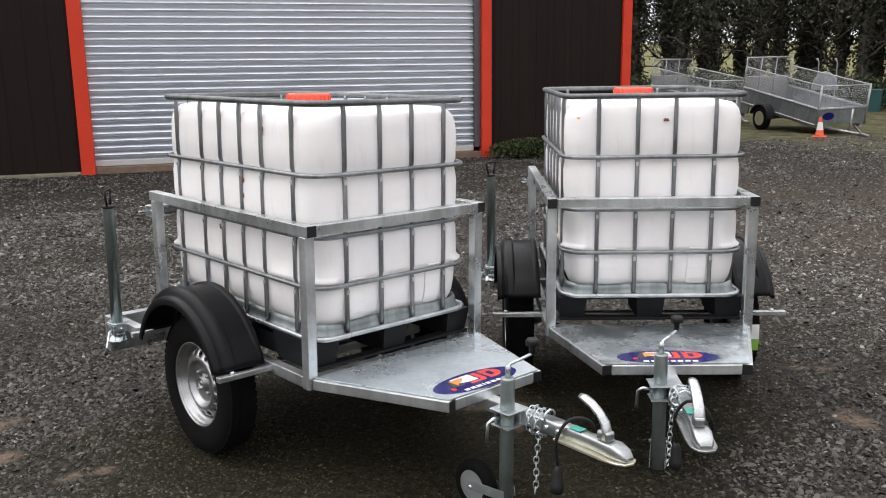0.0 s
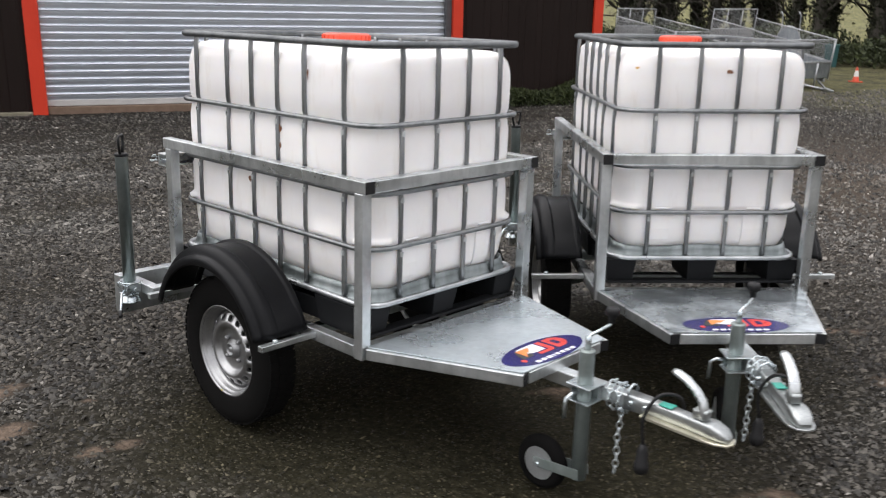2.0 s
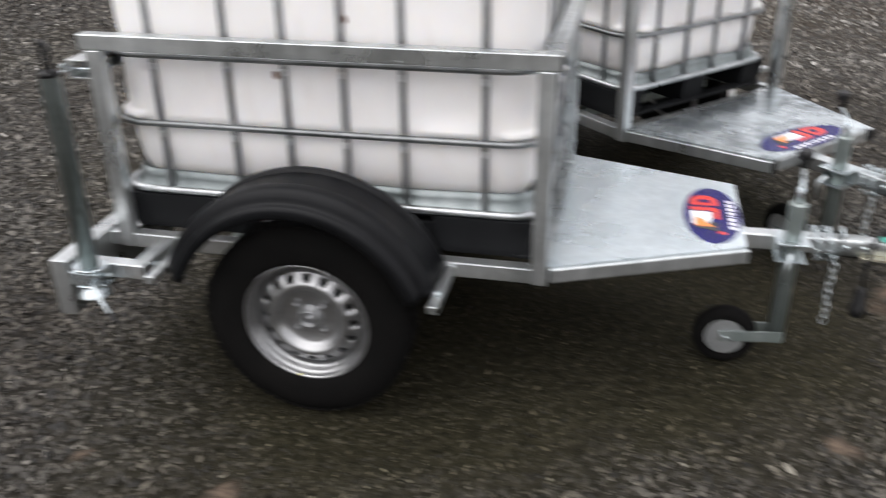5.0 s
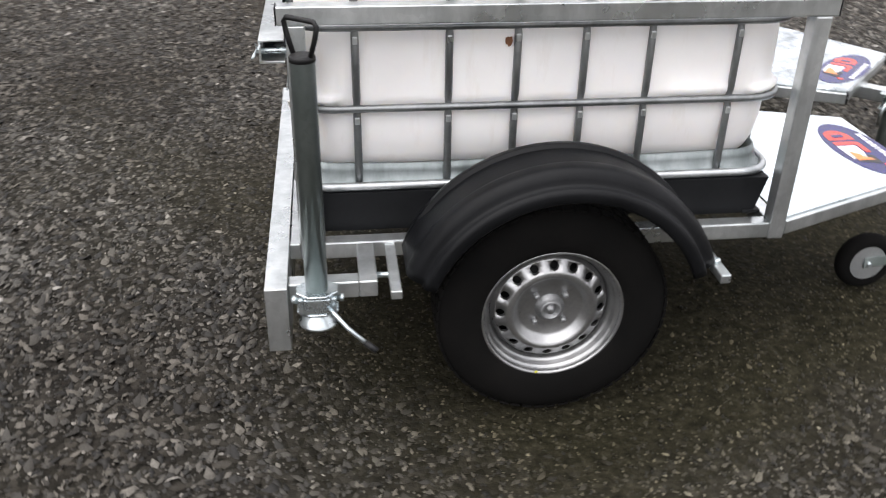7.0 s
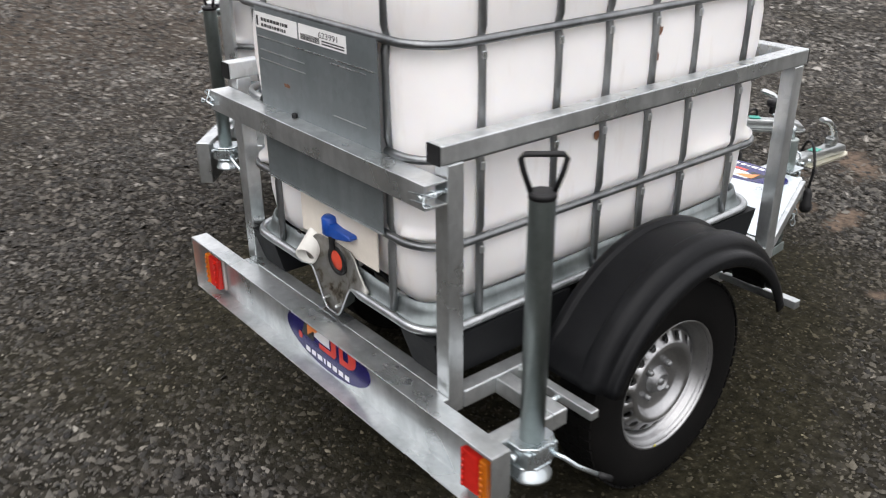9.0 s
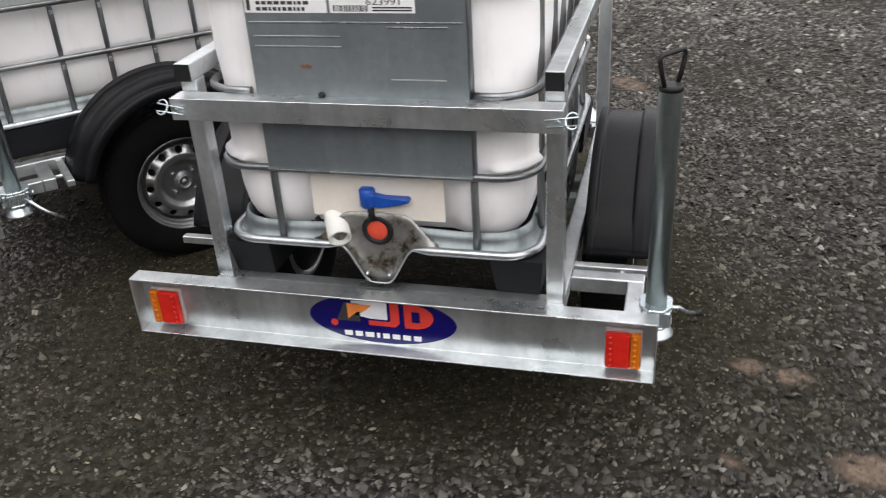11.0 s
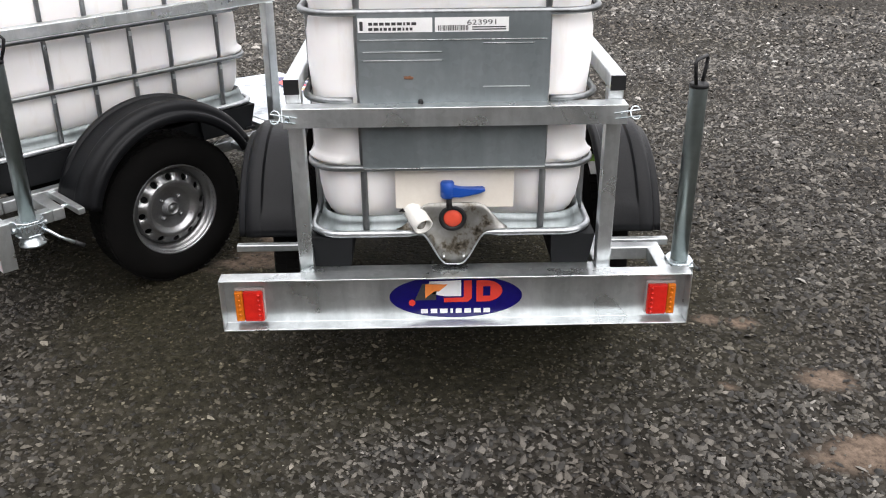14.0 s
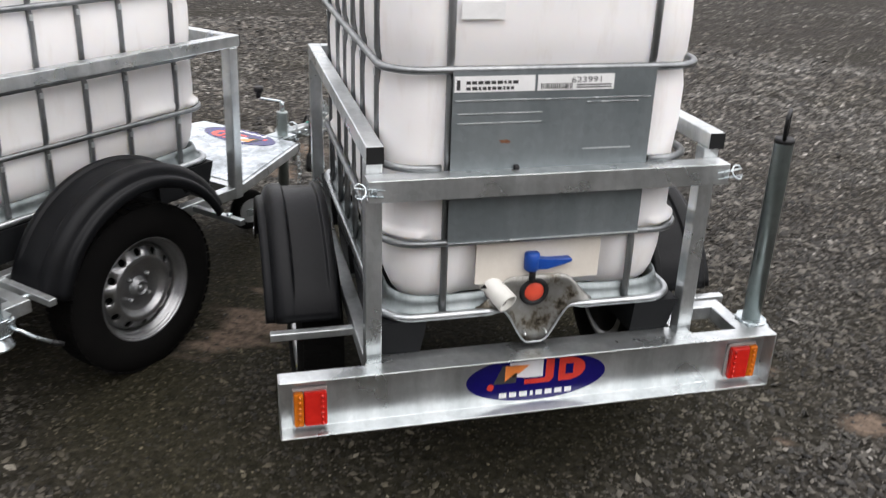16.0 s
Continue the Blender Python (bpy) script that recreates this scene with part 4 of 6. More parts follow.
def decal(parent, m, half_u, half_v):
    """An oval sticker: blue ground, red and white shapes, a row of small white bars for its wording."""
    def oval(n=48):
        return [(half_u * math.cos(k * math.tau / n), half_v * math.sin(k * math.tau / n)) for k in range(n)]
    d = part("oval_decal", prism(oval(), m, 0.0012), DECAL_BLUE, parent, "blue oval sticker with red and white shapes")
    up = m @ Matrix.Translation((0, 0, 0.0014))

    def shape(name, pts, material):
        part(name, prism([(u * half_u, v * half_v) for u, v in pts], up, 0.0006), material, d)
    shape("dark_block", [(-0.62, -0.15), (-0.50, 0.62), (-0.28, 0.62), (-0.30, -0.15)], INK)
    shape("white_block", [(-0.40, 0.15), (-0.40, 0.72), (0.08, 0.76), (0.08, 0.02), (-0.16, 0.02)], DECAL_WHITE)
    part("orange_block", prism([(u * half_u, v * half_v) for u, v in [(-0.46, -0.06), (-0.46, 0.60), (-0.12, 0.58), (-0.26, 0.25), (-0.32, 0.28)]],
                               m @ Matrix.Translation((0, 0, 0.0022)), 0.0006), DECAL_ORANGE, d)
    shape("red_dot", [(-0.66 + 0.05 * math.cos(a), -0.27 + 0.15 * math.sin(a)) for a in (k * math.tau / 14 for k in range(14))], DECAL_RED)
    shape("red_hook", [(0.12, 0.74), (0.24, 0.74), (0.24, -0.10), (0.18, -0.26), (-0.18, -0.26), (-0.18, -0.06), (0.10, -0.06), (0.12, 0.0)], DECAL_RED)
    outer = [(0.44 + 0.26 * math.cos(a), 0.24 + 0.50 * math.sin(a)) for a in (radians(90 - 15 * k) for k in range(13))]
    shape("red_block", [(0.31, 0.74)] + outer + [(0.31, -0.26)], DECAL_RED)
    part("blue_slot", prism([(u * half_u, v * half_v) for u, v in [(0.41, 0.02), (0.52, 0.02), (0.52, 0.46), (0.41, 0.46)]],
                            m @ Matrix.Translation((0, 0, 0.0022)), 0.0006), DECAL_BLUE, d)
    widths = (0.105, 0.10, 0.115, 0.04, 0.09, 0.10, 0.105, 0.10)
    u = -0.53
    for w in widths:
        shape("white_bar", [(u, -0.78), (u + w, -0.78), (u + w, -0.57), (u, -0.57)], DECAL_WHITE)
        u += w + 0.042


def road_wheel(parent, y, s, n=16, hole=0.0142, z=0.307):
    """Tyre, steel rim with round holes, hub. s is the outward side (+1 or -1)."""
    c = (0.008, y, z)
    w = new("road_wheel")
    w.parent = parent
    R, half = 0.348, 0.080
    prof = [(0.205, -half * 0.78), (0.219, -half * 0.93), (0.245, -half * 1.02), (0.280, -half * 1.05), (0.315, -half * 0.98), (0.335, -half * 0.84)]
    for k in range(9):
        a = -half * 0.72 + k * half * 0.18
        prof.append((R - (0.006 if k % 2 else 0.0), a))
    prof += [(r, -a) for r, a in reversed(prof[:6])]
    part("tyre", lathe([(r, a * s) for r, a in prof], c, "y", 64, closed=False), TYRE, w, "black road tyre")
    # tread blocks round the crown
    tb = bmesh.new()
    for k in range(56):
        rot = Matrix.Translation(c) @ Matrix.Rotation(k * math.tau / 56, 4, "Y")
        for row, off in ((-1, 0.047), (0, 0.0), (1, -0.047)):
            box((-0.015, off - 0.020, R - 0.006), (0.015, off + 0.020, R + 0.0006), 0.0, tb, rot @ Matrix.Rotation(radians(3 * row), 4, "Y"))
    tagged(part("tread", tb, TYRE, w), kind="stuff")
    # steel disc: dished, with a ring of vent holes cut through
    out = half * 0.86
    barrel = [(0.217, out - 0.010), (0.224, out - 0.004), (0.225, out), (0.221, out + 0.003), (0.216, out + 0.001), (0.213, out - 0.006), (0.211, out - 0.016), (0.206, out - 0.019), (0.203, out - 0.022), (0.201, out - 0.036), (0.196, out - 0.040), (0.192, out - 0.044), (0.188, out - 0.060), (0.184, -out), (0.216, -out)]
    part("wheel_rim", lathe([(r, a * s) for r, a in barrel], c, "y", 48, closed=False), RIM, w, "silver painted steel rim")
    disc = bmesh.new()
    dish = {0: (0.187, out - 0.058), 1: (0.176, out - 0.042), 2: (0.136, out - 0.018), 3: (0.118, out - 0.024), 4: (0.098, out - 0.046), 5: (0.050, out - 0.048)}

    def dish_at(r):
        ks = sorted(dish.values())
        for (r0, a0), (r1, a1) in zip(ks, ks[1:]):
            if r0 <= r <= r1:
                return a0 + (a1 - a0) * (r - r0) / (r1 - r0)
        return ks[0][1]
    rr = 0.158
    for k in range(n):
        a0 = k * math.tau / n
        # one sector with a round hole: outer frame points and hole points, eight each
        half_a = math.pi / n
        frame_pts, hole_pts = [], []
        for q in range(8):
            a = q * math.tau / 8
            fr_, fa = math.cos(a), math.sin(a)
            scale = 1 / max(abs(fr_), abs(fa))
            r = rr + 0.018 * fr_ * scale
            ang = a0 + half_a * fa * scale
            frame_pts.append((r, ang))
            hr, ha = rr + hole * fr_, a0 + hole * fa / rr
            hole_pts.append((hr, ha))

        def put(r, ang, back=0.0):
            return disc.verts.new((c[0] + r * math.cos(ang), c[1] + s * (dish_at(r) - back), c[2] + r * math.sin(ang)))
        fv, hv, hb = [put(*p) for p in frame_pts], [put(*p) for p in hole_pts], [put(*p, 0.012) for p in hole_pts]
        for q in range(8):
            e = (q + 1) % 8
            disc.faces.new((fv[q], fv[e], hv[e], hv[q])).smooth = True
            disc.faces.new((hv[q], hv[e], hb[e], hb[q]))
    bmesh.ops.remove_doubles(disc, verts=disc.verts, dist=0.0004)
    lathe([(0.187, s * (out - 0.058)), (0.176, s * dish_at(0.176))], c, "y", 48, disc, closed=False)
    lathe([(0.140, s * dish_at(0.140)), (0.128, s * (out - 0.016)), (0.118, s * (out - 0.024)), (0.106, s * (out - 0.042)), (0.098, s * (out - 0.046)), (0.050, s * (out - 0.048)), (0.046, s * (out - 0.048))], c, "y", 48, disc, closed=False)
    part("wheel_disc", disc, RIM, w, "silver steel disc with a ring of round vent holes")
    part("hub", lathe([(0.047, s * (out - 0.056)), (0.047, s * (out - 0.044)), (0.036, s * (out - 0.042)), (0.034, s * (out - 0.026)), (0.029, s * (out - 0.022)), (0.026, s * (out - 0.023)), (0.025, s * (out - 0.036)), (0.013, s * (out - 0.036)), (0.012, s * (out - 0.024)), (0.003, s * (out - 0.023))], c, "y", 28), HUB, w)
    for k in range(4):
        a = radians(45 + 90 * k)
        part("wheel_nut", lathe([(0.011, s * (out - 0.053)), (0.011, s * (out - 0.034)), (0.006, s * (out - 0.028))], (c[0] + 0.064 * math.cos(a), c[1], c[2] + 0.064 * math.sin(a)), "y", 6), HUB, w)
    # added black disc that stands in for the shade behind the vent holes
    lathe_back = lathe([(0.183, s * (out - 0.086)), (0.183, s * (out - 0.078)), (0.03, s * (out - 0.078))], c, "y", 36)
    part("brake_drum", lathe_back, BLACK, w)
    # added black disc: darkens the wheel's inner side in place of shade
    part("back_plate", lathe([(0.206, s * (-out + 0.012)), (0.206, s * (-out + 0.004)), (0.06, s * (-out - 0.004))], c, "y", 32), BLACK, w)
    shrink = Matrix.Translation(c) @ Matrix.Diagonal((0.965, 1, 0.965, 1)) @ Matrix.Translation(-Vector(c))
    for o in w.children:
        if o.name.split(".")[0] not in ("tyre", "tread"):
            o.matrix_local = shrink


def mudguard(parent, s):
    """A moulded black guard: an arc with a rolled outer lip and pressed channels across its crown."""
    bm = bmesh.new()
    prof = [(0.560, -0.014), (0.566, -0.002), (0.575, 0.0), (0.584, 0.0), (0.588, 0.0), (0.590, -0.001), (0.5945, -0.0105), (0.596, -0.0115), (0.600, -0.0115), (0.650, -0.0115), (0.700, -0.0115), (0.704, -0.0115), (0.7055, -0.0105), (0.710, -0.001), (0.712, 0.0), (0.720, 0.0), (0.738, 0.001),
            (0.754, -0.003), (0.766, -0.013), (0.773, -0.027), (0.775, -0.036), (0.779, -0.041), (0.792, -0.042), (0.801, -0.046), (0.805, -0.056), (0.804, -0.078)]
    cx, cz, R, n = 0.012, 0.338, 0.472, 40
    rows = []
    for k in range(n + 1):
        a = radians(20.5 + (180 - 41) * k / n)
        edge = min(k, n - k)
        fade = min(1, max(0, edge - 3.6))
        ring, under = [], []
        for y, d in prof:
            rr = R + (d if not (-0.0125 < d < -0.010) else d * fade)
            ring.append(bm.verts.new((cx + rr * math.cos(a), s * y, cz + rr * math.sin(a))))
        for y, d in reversed(prof):
            rr = R - 0.006 + d
            under.append(bm.verts.new((cx + rr * math.cos(a), s * (y - (0.006 if y > 0.776 else 0)), cz + rr * math.sin(a))))
        rows.append(ring + under)
    m = len(rows[0])
    for u, w in zip(rows, rows[1:]):
        for k in range(m):
            bm.faces.new((u[k], u[(k + 1) % m], w[(k + 1) % m], w[k])).smooth = True
    bm.faces.new(rows[0])
    bm.faces.new(rows[-1])
    part("mudguard", bm, FENDER, parent, "black moulded plastic mudguard").location.y = 0.016 if s > 0 else -0.004


def tail_light(parent, side):
    """A square lamp in the channel of the rear bar, amber outside and red inside."""
    t = part("tail_light", box((-0.770, side * 0.718 - 0.052, 0.338), (-0.757, side * 0.718 + 0.052, 0.464), 0.004), LAMP_EDGE, parent, "square rear lamp, red and amber")
    y_out, y_in, y_mid = side * 0.767, side * 0.669, side * 0.737
    part("red_lens", box((-0.792, min(y_in, y_mid), 0.343), (-0.7705, max(y_in, y_mid), 0.459), 0.006), LENS_RED, t, "red lens")
    part("amber_lens", box((-0.790, min(y_mid + side * 0.001, y_out), 0.343), (-0.7705, max(y_mid + side * 0.001, y_out), 0.459), 0.005), LENS_AMBER, t, "amber lens")
    for row in range(6):
        z = 0.354 + row * 0.0187
        part("lamp_bead", lathe([(0.0058, -0.7925), (0.0045, -0.7965), (0.0008, -0.7975)], (0, side * 0.750, z), "x", 8), LENS_AMBER, t)
        part("lamp_bead", lathe([(0.0058, -0.7935), (0.0045, -0.7975), (0.0008, -0.7985)], (0, side * 0.683, z), "x", 8), LENS_RED, t)


def water_trailer(m, label):
    t = empty("water_trailer", m, label, "trailer", "water trailers standing side by side")
    yc, zr = 0.518, 1.162
    for s in (-1, 1):
        part("side_rail", box((-0.742, s * yc - 0.025, zr - 0.025), (0.786, s * yc + 0.025, zr + 0.025), 0.004), GALV, t)
        for x0, x1 in ((-0.746, -0.7425), (0.7865, 0.790)):
            part("end_cap", box((x0, s * yc - 0.0245, zr - 0.0245), (x1, s * yc + 0.0245, zr + 0.0245), 0.0015), BLACK, t, "black plastic tube cap")
        part("post", box((0.720, s * yc - 0.025, 0.442), (0.770, s * yc + 0.025, zr - 0.0255), 0.004), GALV, t)
        part("post", box((-0.722, s * yc - 0.025, 0.447), (-0.672, s * yc + 0.025, zr - 0.0255), 0.004), GALV, t)
        part("chassis_side", box((-0.668, s * yc - 0.025, 0.447), (0.719, s * yc + 0.025, 0.499), 0.004), GALV, t)
        part("mudguard_bracket", beam((0.462, s * 0.5435, 0.478), (0.462, s * 0.822, 0.478), 0.03, 0.026, 0.003), GALV, t)
        part("mudguard_bracket", beam((-0.462, s * 0.5435, 0.478), (-0.462, s * 0.812, 0.478), 0.03, 0.026, 0.003), GALV, t)
        part("bracket_bolt", lathe([(0.013, 0.4915), (0.013, 0.500), (0.007, 0.503)], (0.462, s * 0.745, 0), "z", 6), ZINC_PLATED, t)
        mudguard(t, s)
        road_wheel(t, s * 0.630, s)
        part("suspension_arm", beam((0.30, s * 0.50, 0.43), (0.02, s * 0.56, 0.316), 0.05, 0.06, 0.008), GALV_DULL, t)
        tail_light(t, s)
    part("front_rail", box((0.734, -yc + 0.0255, zr - 0.025), (0.784, yc - 0.0255, zr + 0.025), 0.004), GALV, t)
    # rear lift-out bar: a channel on pins
    def channel(outline, y0, y1):
        return prism(outline, Matrix(((1, 0, 0, 0), (0, 0, -1, y1), (0, 1, 0, 0), (0, 0, 0, 1))), y1 - y0, None, 0.0008)
    ch = channel([(-0.792, 1.104), (-0.792, 1.042), (-0.7265, 1.042), (-0.7265, 1.047), (-0.787, 1.047), (-0.787, 1.099), (-0.7265, 1.099), (-0.7265, 1.104)], -0.545, 0.545)
    part("rear_cross_bar", ch, GALV, t)
    for s in (-1, 1):
        part("pin", sweep([(-0.800, s * 0.530, 1.072), (-0.700, s * 0.530, 1.072)], 0.008, 10), ZINC_PLATED, t)
        loop = [(-0.797 + 0.012 * math.sin(a * 1.0), s * (0.552 + 0.017 * (1 - math.cos(a))), 1.080 + 0.018 * math.sin(a)) for a in (radians(-150 + 30 * k) for k in range(11))]
        part("spring_clip", sweep([(-0.802, s * 0.505, 1.062)] + loop + [(-0.802, s * 0.50, 1.080)], 0.0025, 6), ZINC_PLATED, t, "bent wire spring clip")
    part("bar_bolt", lathe([(0.009, 1.104), (0.009, 1.114), (0.005, 1.117)], (-0.742, 0.11, 0), "z", 6), BLACK, t)
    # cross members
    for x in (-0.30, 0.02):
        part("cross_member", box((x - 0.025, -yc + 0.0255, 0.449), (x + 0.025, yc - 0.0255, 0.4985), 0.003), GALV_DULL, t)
    part("cross_member", box((0.7205, -yc + 0.0255, 0.447), (0.7695, yc - 0.0255, 0.4975), 0.003), GALV, t)
    part("rear_tube", box((-0.7522, -0.545, 0.452), (-0.7225, 0.545, 0.5015), 0.003), GALV, t)
    part("rear_cross_tube", box((-0.722, -yc + 0.0255, 0.447), (-0.672, yc - 0.0255, 0.4985), 0.004), GALV, t)
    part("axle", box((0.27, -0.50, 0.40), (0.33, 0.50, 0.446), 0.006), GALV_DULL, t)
    # rear bar: folded channel open to the back, closed at the ends
    web = channel([(-0.812, 0.513), (-0.812, 0.508), (-0.757, 0.508), (-0.757, 0.3225), (-0.812, 0.3225), (-0.812, 0.318), (-0.7525, 0.318), (-0.7525, 0.513)], -0.806, 0.806)
    for s in (-1, 1):
        part("bar_end", box((-0.8115, min(s * 0.8062, s * 0.810), 0.318), (-0.7525, max(s * 0.8062, s * 0.810), 0.513), 0.001), GALV, t)
    part("rear_bar", web, GALV, t, "galvanised folded steel rear lamp bar")
    decal(t, Matrix(((0, 0, -1, -0.7572), (-1, 0, 0, 0.0), (0, 1, 0, 0.412), (0, 0, 0, 1))), 0.233, 0.084)
    # drawbar and coupling
    part("drawbar", beam((0.775, 0.0, 0.417), (1.80, -0.044, 0.443), 0.058, 0.058, 0.005), GALV, t)
    hitch(t)
    jockey(t)
    prop_stand(t)
    return t


def front_deck(t, x1, w1, decal_y, sheet, long_cap=0.005):
    """The sheet deck before the frame: two tapering edge tubes with caps, a nose tube and a sticker."""
    run = x1 - 0.772
    rise = Matrix.Translation((0.772, 0, 0.4970)) @ Matrix.Rotation(-math.atan2(0.012, run), 4, "Y") @ Matrix.Translation((-0.772, 0, 0))
    for s in (-1, 1):
        lean = s * (w1 - 0.508) / run
        part("deck_edge", beam((0.772, s * 0.508, 0.471), (x1, s * w1, 0.483), 0.046, 0.048, 0.004), GALV, t)
        part("end_cap", beam((x1 + 0.001, s * w1 + 0.001 * lean, 0.483), (x1 + 0.001 + long_cap, s * w1 + (0.001 + long_cap) * lean, 0.483), 0.045, 0.047, 0.002), BLACK, t, "black plastic tube cap")
    deck = prism([(0.772, -0.515), (x1 - 0.002, -w1 - 0.006), (x1 - 0.002, w1 + 0.006), (0.772, 0.515)], rise, 0.004)
    part("deck_plate", deck, sheet, t, "galvanised sheet deck over the drawbar")
    part("deck_nose", box((x1 - 0.042, -w1 + 0.024, 0.458), (x1 + 0.004, w1 - 0.024, 0.5065), 0.004), GALV, t)
    decal(t, rise @ Matrix(((0, -1, 0, x1 - 0.098), (1, 0, 0, decal_y), (0, 0, 1, 0.0043), (0, 0, 0, 1))), 0.238, 0.098)


def hitch(t):
    """The pressed-steel coupling on the drawbar's end, a little to the right of the centre line."""
    yc = -0.045
    bm = bmesh.new()
    rings = []
    for x, w, lo, hi in ((1.715, 0.034, 0.404, 0.471), (1.80, 0.034, 0.412, 0.473), (1.815, 0.027, 0.418, 0.473), (1.90, 0.026, 0.418, 0.472), (1.985, 0.027, 0.420, 0.470), (2.025, 0.034, 0.420, 0.474),
                         (2.075, 0.039, 0.420, 0.474), (2.115, 0.034, 0.420, 0.458), (2.138, 0.020, 0.420, 0.436)):
        ring = []
        for k in range(20):
            a = k * math.tau / 20
            cy, cz = math.cos(a), math.sin(a)
            p = 0.38
            ring.append(bm.verts.new((x, yc * min(1, (x - 1.2) / 0.8) - 0.008 + w * math.copysign(abs(cy) ** p, cy), (lo + hi) / 2 + (hi - lo) / 2 * math.copysign(abs(cz) ** p, cz))))
        rings.append(ring)
    for u, w in zip(rings, rings[1:]):
        for k in range(20):
            bm.faces.new((u[k], u[(k + 1) % 20], w[(k + 1) % 20], w[k])).smooth = True
    bm.faces.new(rings[0])
    bm.faces.new(rings[-1])
    cp = part("coupling", bm, COUPLING, t, "cast metal ball coupling head")
    lip = [(1.80, -0.044), (1.84, -0.046), (2.04, -0.056), (2.105, -0.052), (2.140, -0.034), (2.152, 0.0), (2.140, 0.034), (2.105, 0.052), (2.04, 0.056), (1.84, 0.046), (1.80, 0.044)]
    part("flange", prism(lip, Matrix.Translation((0, yc - 0.008, 0.412)), 0.009, bevel=0.002), FLANGE, cp, "pale yellow passivated flange")
    yl = yc - 0.012
    lever = sweep([(2.030, yl, 0.478), (2.030, yl, 0.510), (2.020, yl, 0.540), (1.996, yl, 0.570), (1.958, yl, 0.598), (1.920, yl, 0.614), (1.900, yl, 0.617)], 0.016, 12, flat=0.62,
                  radii=[0.026, 0.025, 0.023, 0.022, 0.022, 0.021, 0.015])
    part("lever", lever, GALV, cp, "bent coupling release lever")
    part("lever_pivot", box((1.996, yl - 0.021, 0.474), (2.054, yl + 0.021, 0.512), 0.008), COUPLING, cp)
    part("sticker", box((1.862, yc - 0.028, 0.4745), (1.915, yc + 0.012, 0.4775), 0.0), GREEN_STICKER, cp, "small green sticker")
    for x in (1.75, 1.81):
        part("bolt", lathe([(0.009, -0.088), (0.009, 0.004)], (x, 0, 0.445), "y", 6), ZINC_PLATED, cp)
    # safety chain: links round the bar and a hanging end
    chain = new("safety_chain")
    chain.parent = t
    tagged(chain, "bright zinc safety chain")
    pts = []
    for k in range(22):
        a = radians(-355 + 30 * k)
        pts.append(Vector((1.640 + 0.0034 * k, 0.050 * math.cos(a) - 0.036, 0.438 + 0.056 * math.sin(a))))
    for k in range(11):
        pts.append(Vector((1.718 + 0.003 * math.sin(k), -0.088 - 0.001 * k, 0.415 - 0.026 * k)))
    for i, (p, q) in enumerate(zip(pts, pts[1:])):
        d = (q - p).normalized()
        ref = d.orthogonal().normalized()
        if i % 2:
            ref = d.cross(ref)
        mid, half = (p + q) / 2, (q - p).length / 2 + 0.004
        ring = [mid + d * (half * math.cos(a)) + ref * (0.011 * math.sin(a)) for a in (k * math.tau / 10 for k in range(10))]
        part("chain_link", sweep(ring, 0.0028, 5, closed=True), ZINC_PLATED, chain)
    part("shackle", sweep([(1.735, -0.07, 0.466), (1.735, -0.07, 0.492), (1.735, -0.04, 0.506), (1.735, -0.01, 0.492), (1.735, -0.01, 0.466)], 0.005, 8), ZINC_PLATED, t)
    cable = [(1.42, 0.05, 0.425), (1.55, 0.05, 0.40), (1.70, 0.052, 0.372), (1.84, 0.045, 0.36), (1.91, 0.03, 0.43), (1.905, -0.005, 0.500), (1.855, -0.062, 0.504), (1.822, -0.100, 0.42), (1.825, -0.090, 0.31)]
    fine = []
    for i in range(len(cable) - 1):
        p = [Vector(cable[max(0, min(len(cable) - 1, i + k))]) for k in (-1, 0, 1, 2)]
        for q in range(4):
            u = q / 4
            fine.append(0.5 * ((2 * p[1]) + (p[2] - p[0]) * u + (2 * p[0] - 5 * p[1] + 4 * p[2] - p[3]) * u * u + (3 * p[1] - p[0] - 3 * p[2] + p[3]) * u ** 3))
    part("lighting_cable", sweep(fine + [Vector(cable[-1])], 0.007, 8), BLACK, t, "black lighting cable with a hanging plug")
    part("plug", lathe([(0.010, 0.312), (0.016, 0.295), (0.021, 0.285), (0.023, 0.24), (0.028, 0.232), (0.028, 0.205), (0.022, 0.195)], (1.825, -0.090, 0), "z", 16), BLACK, t, "black trailer plug")


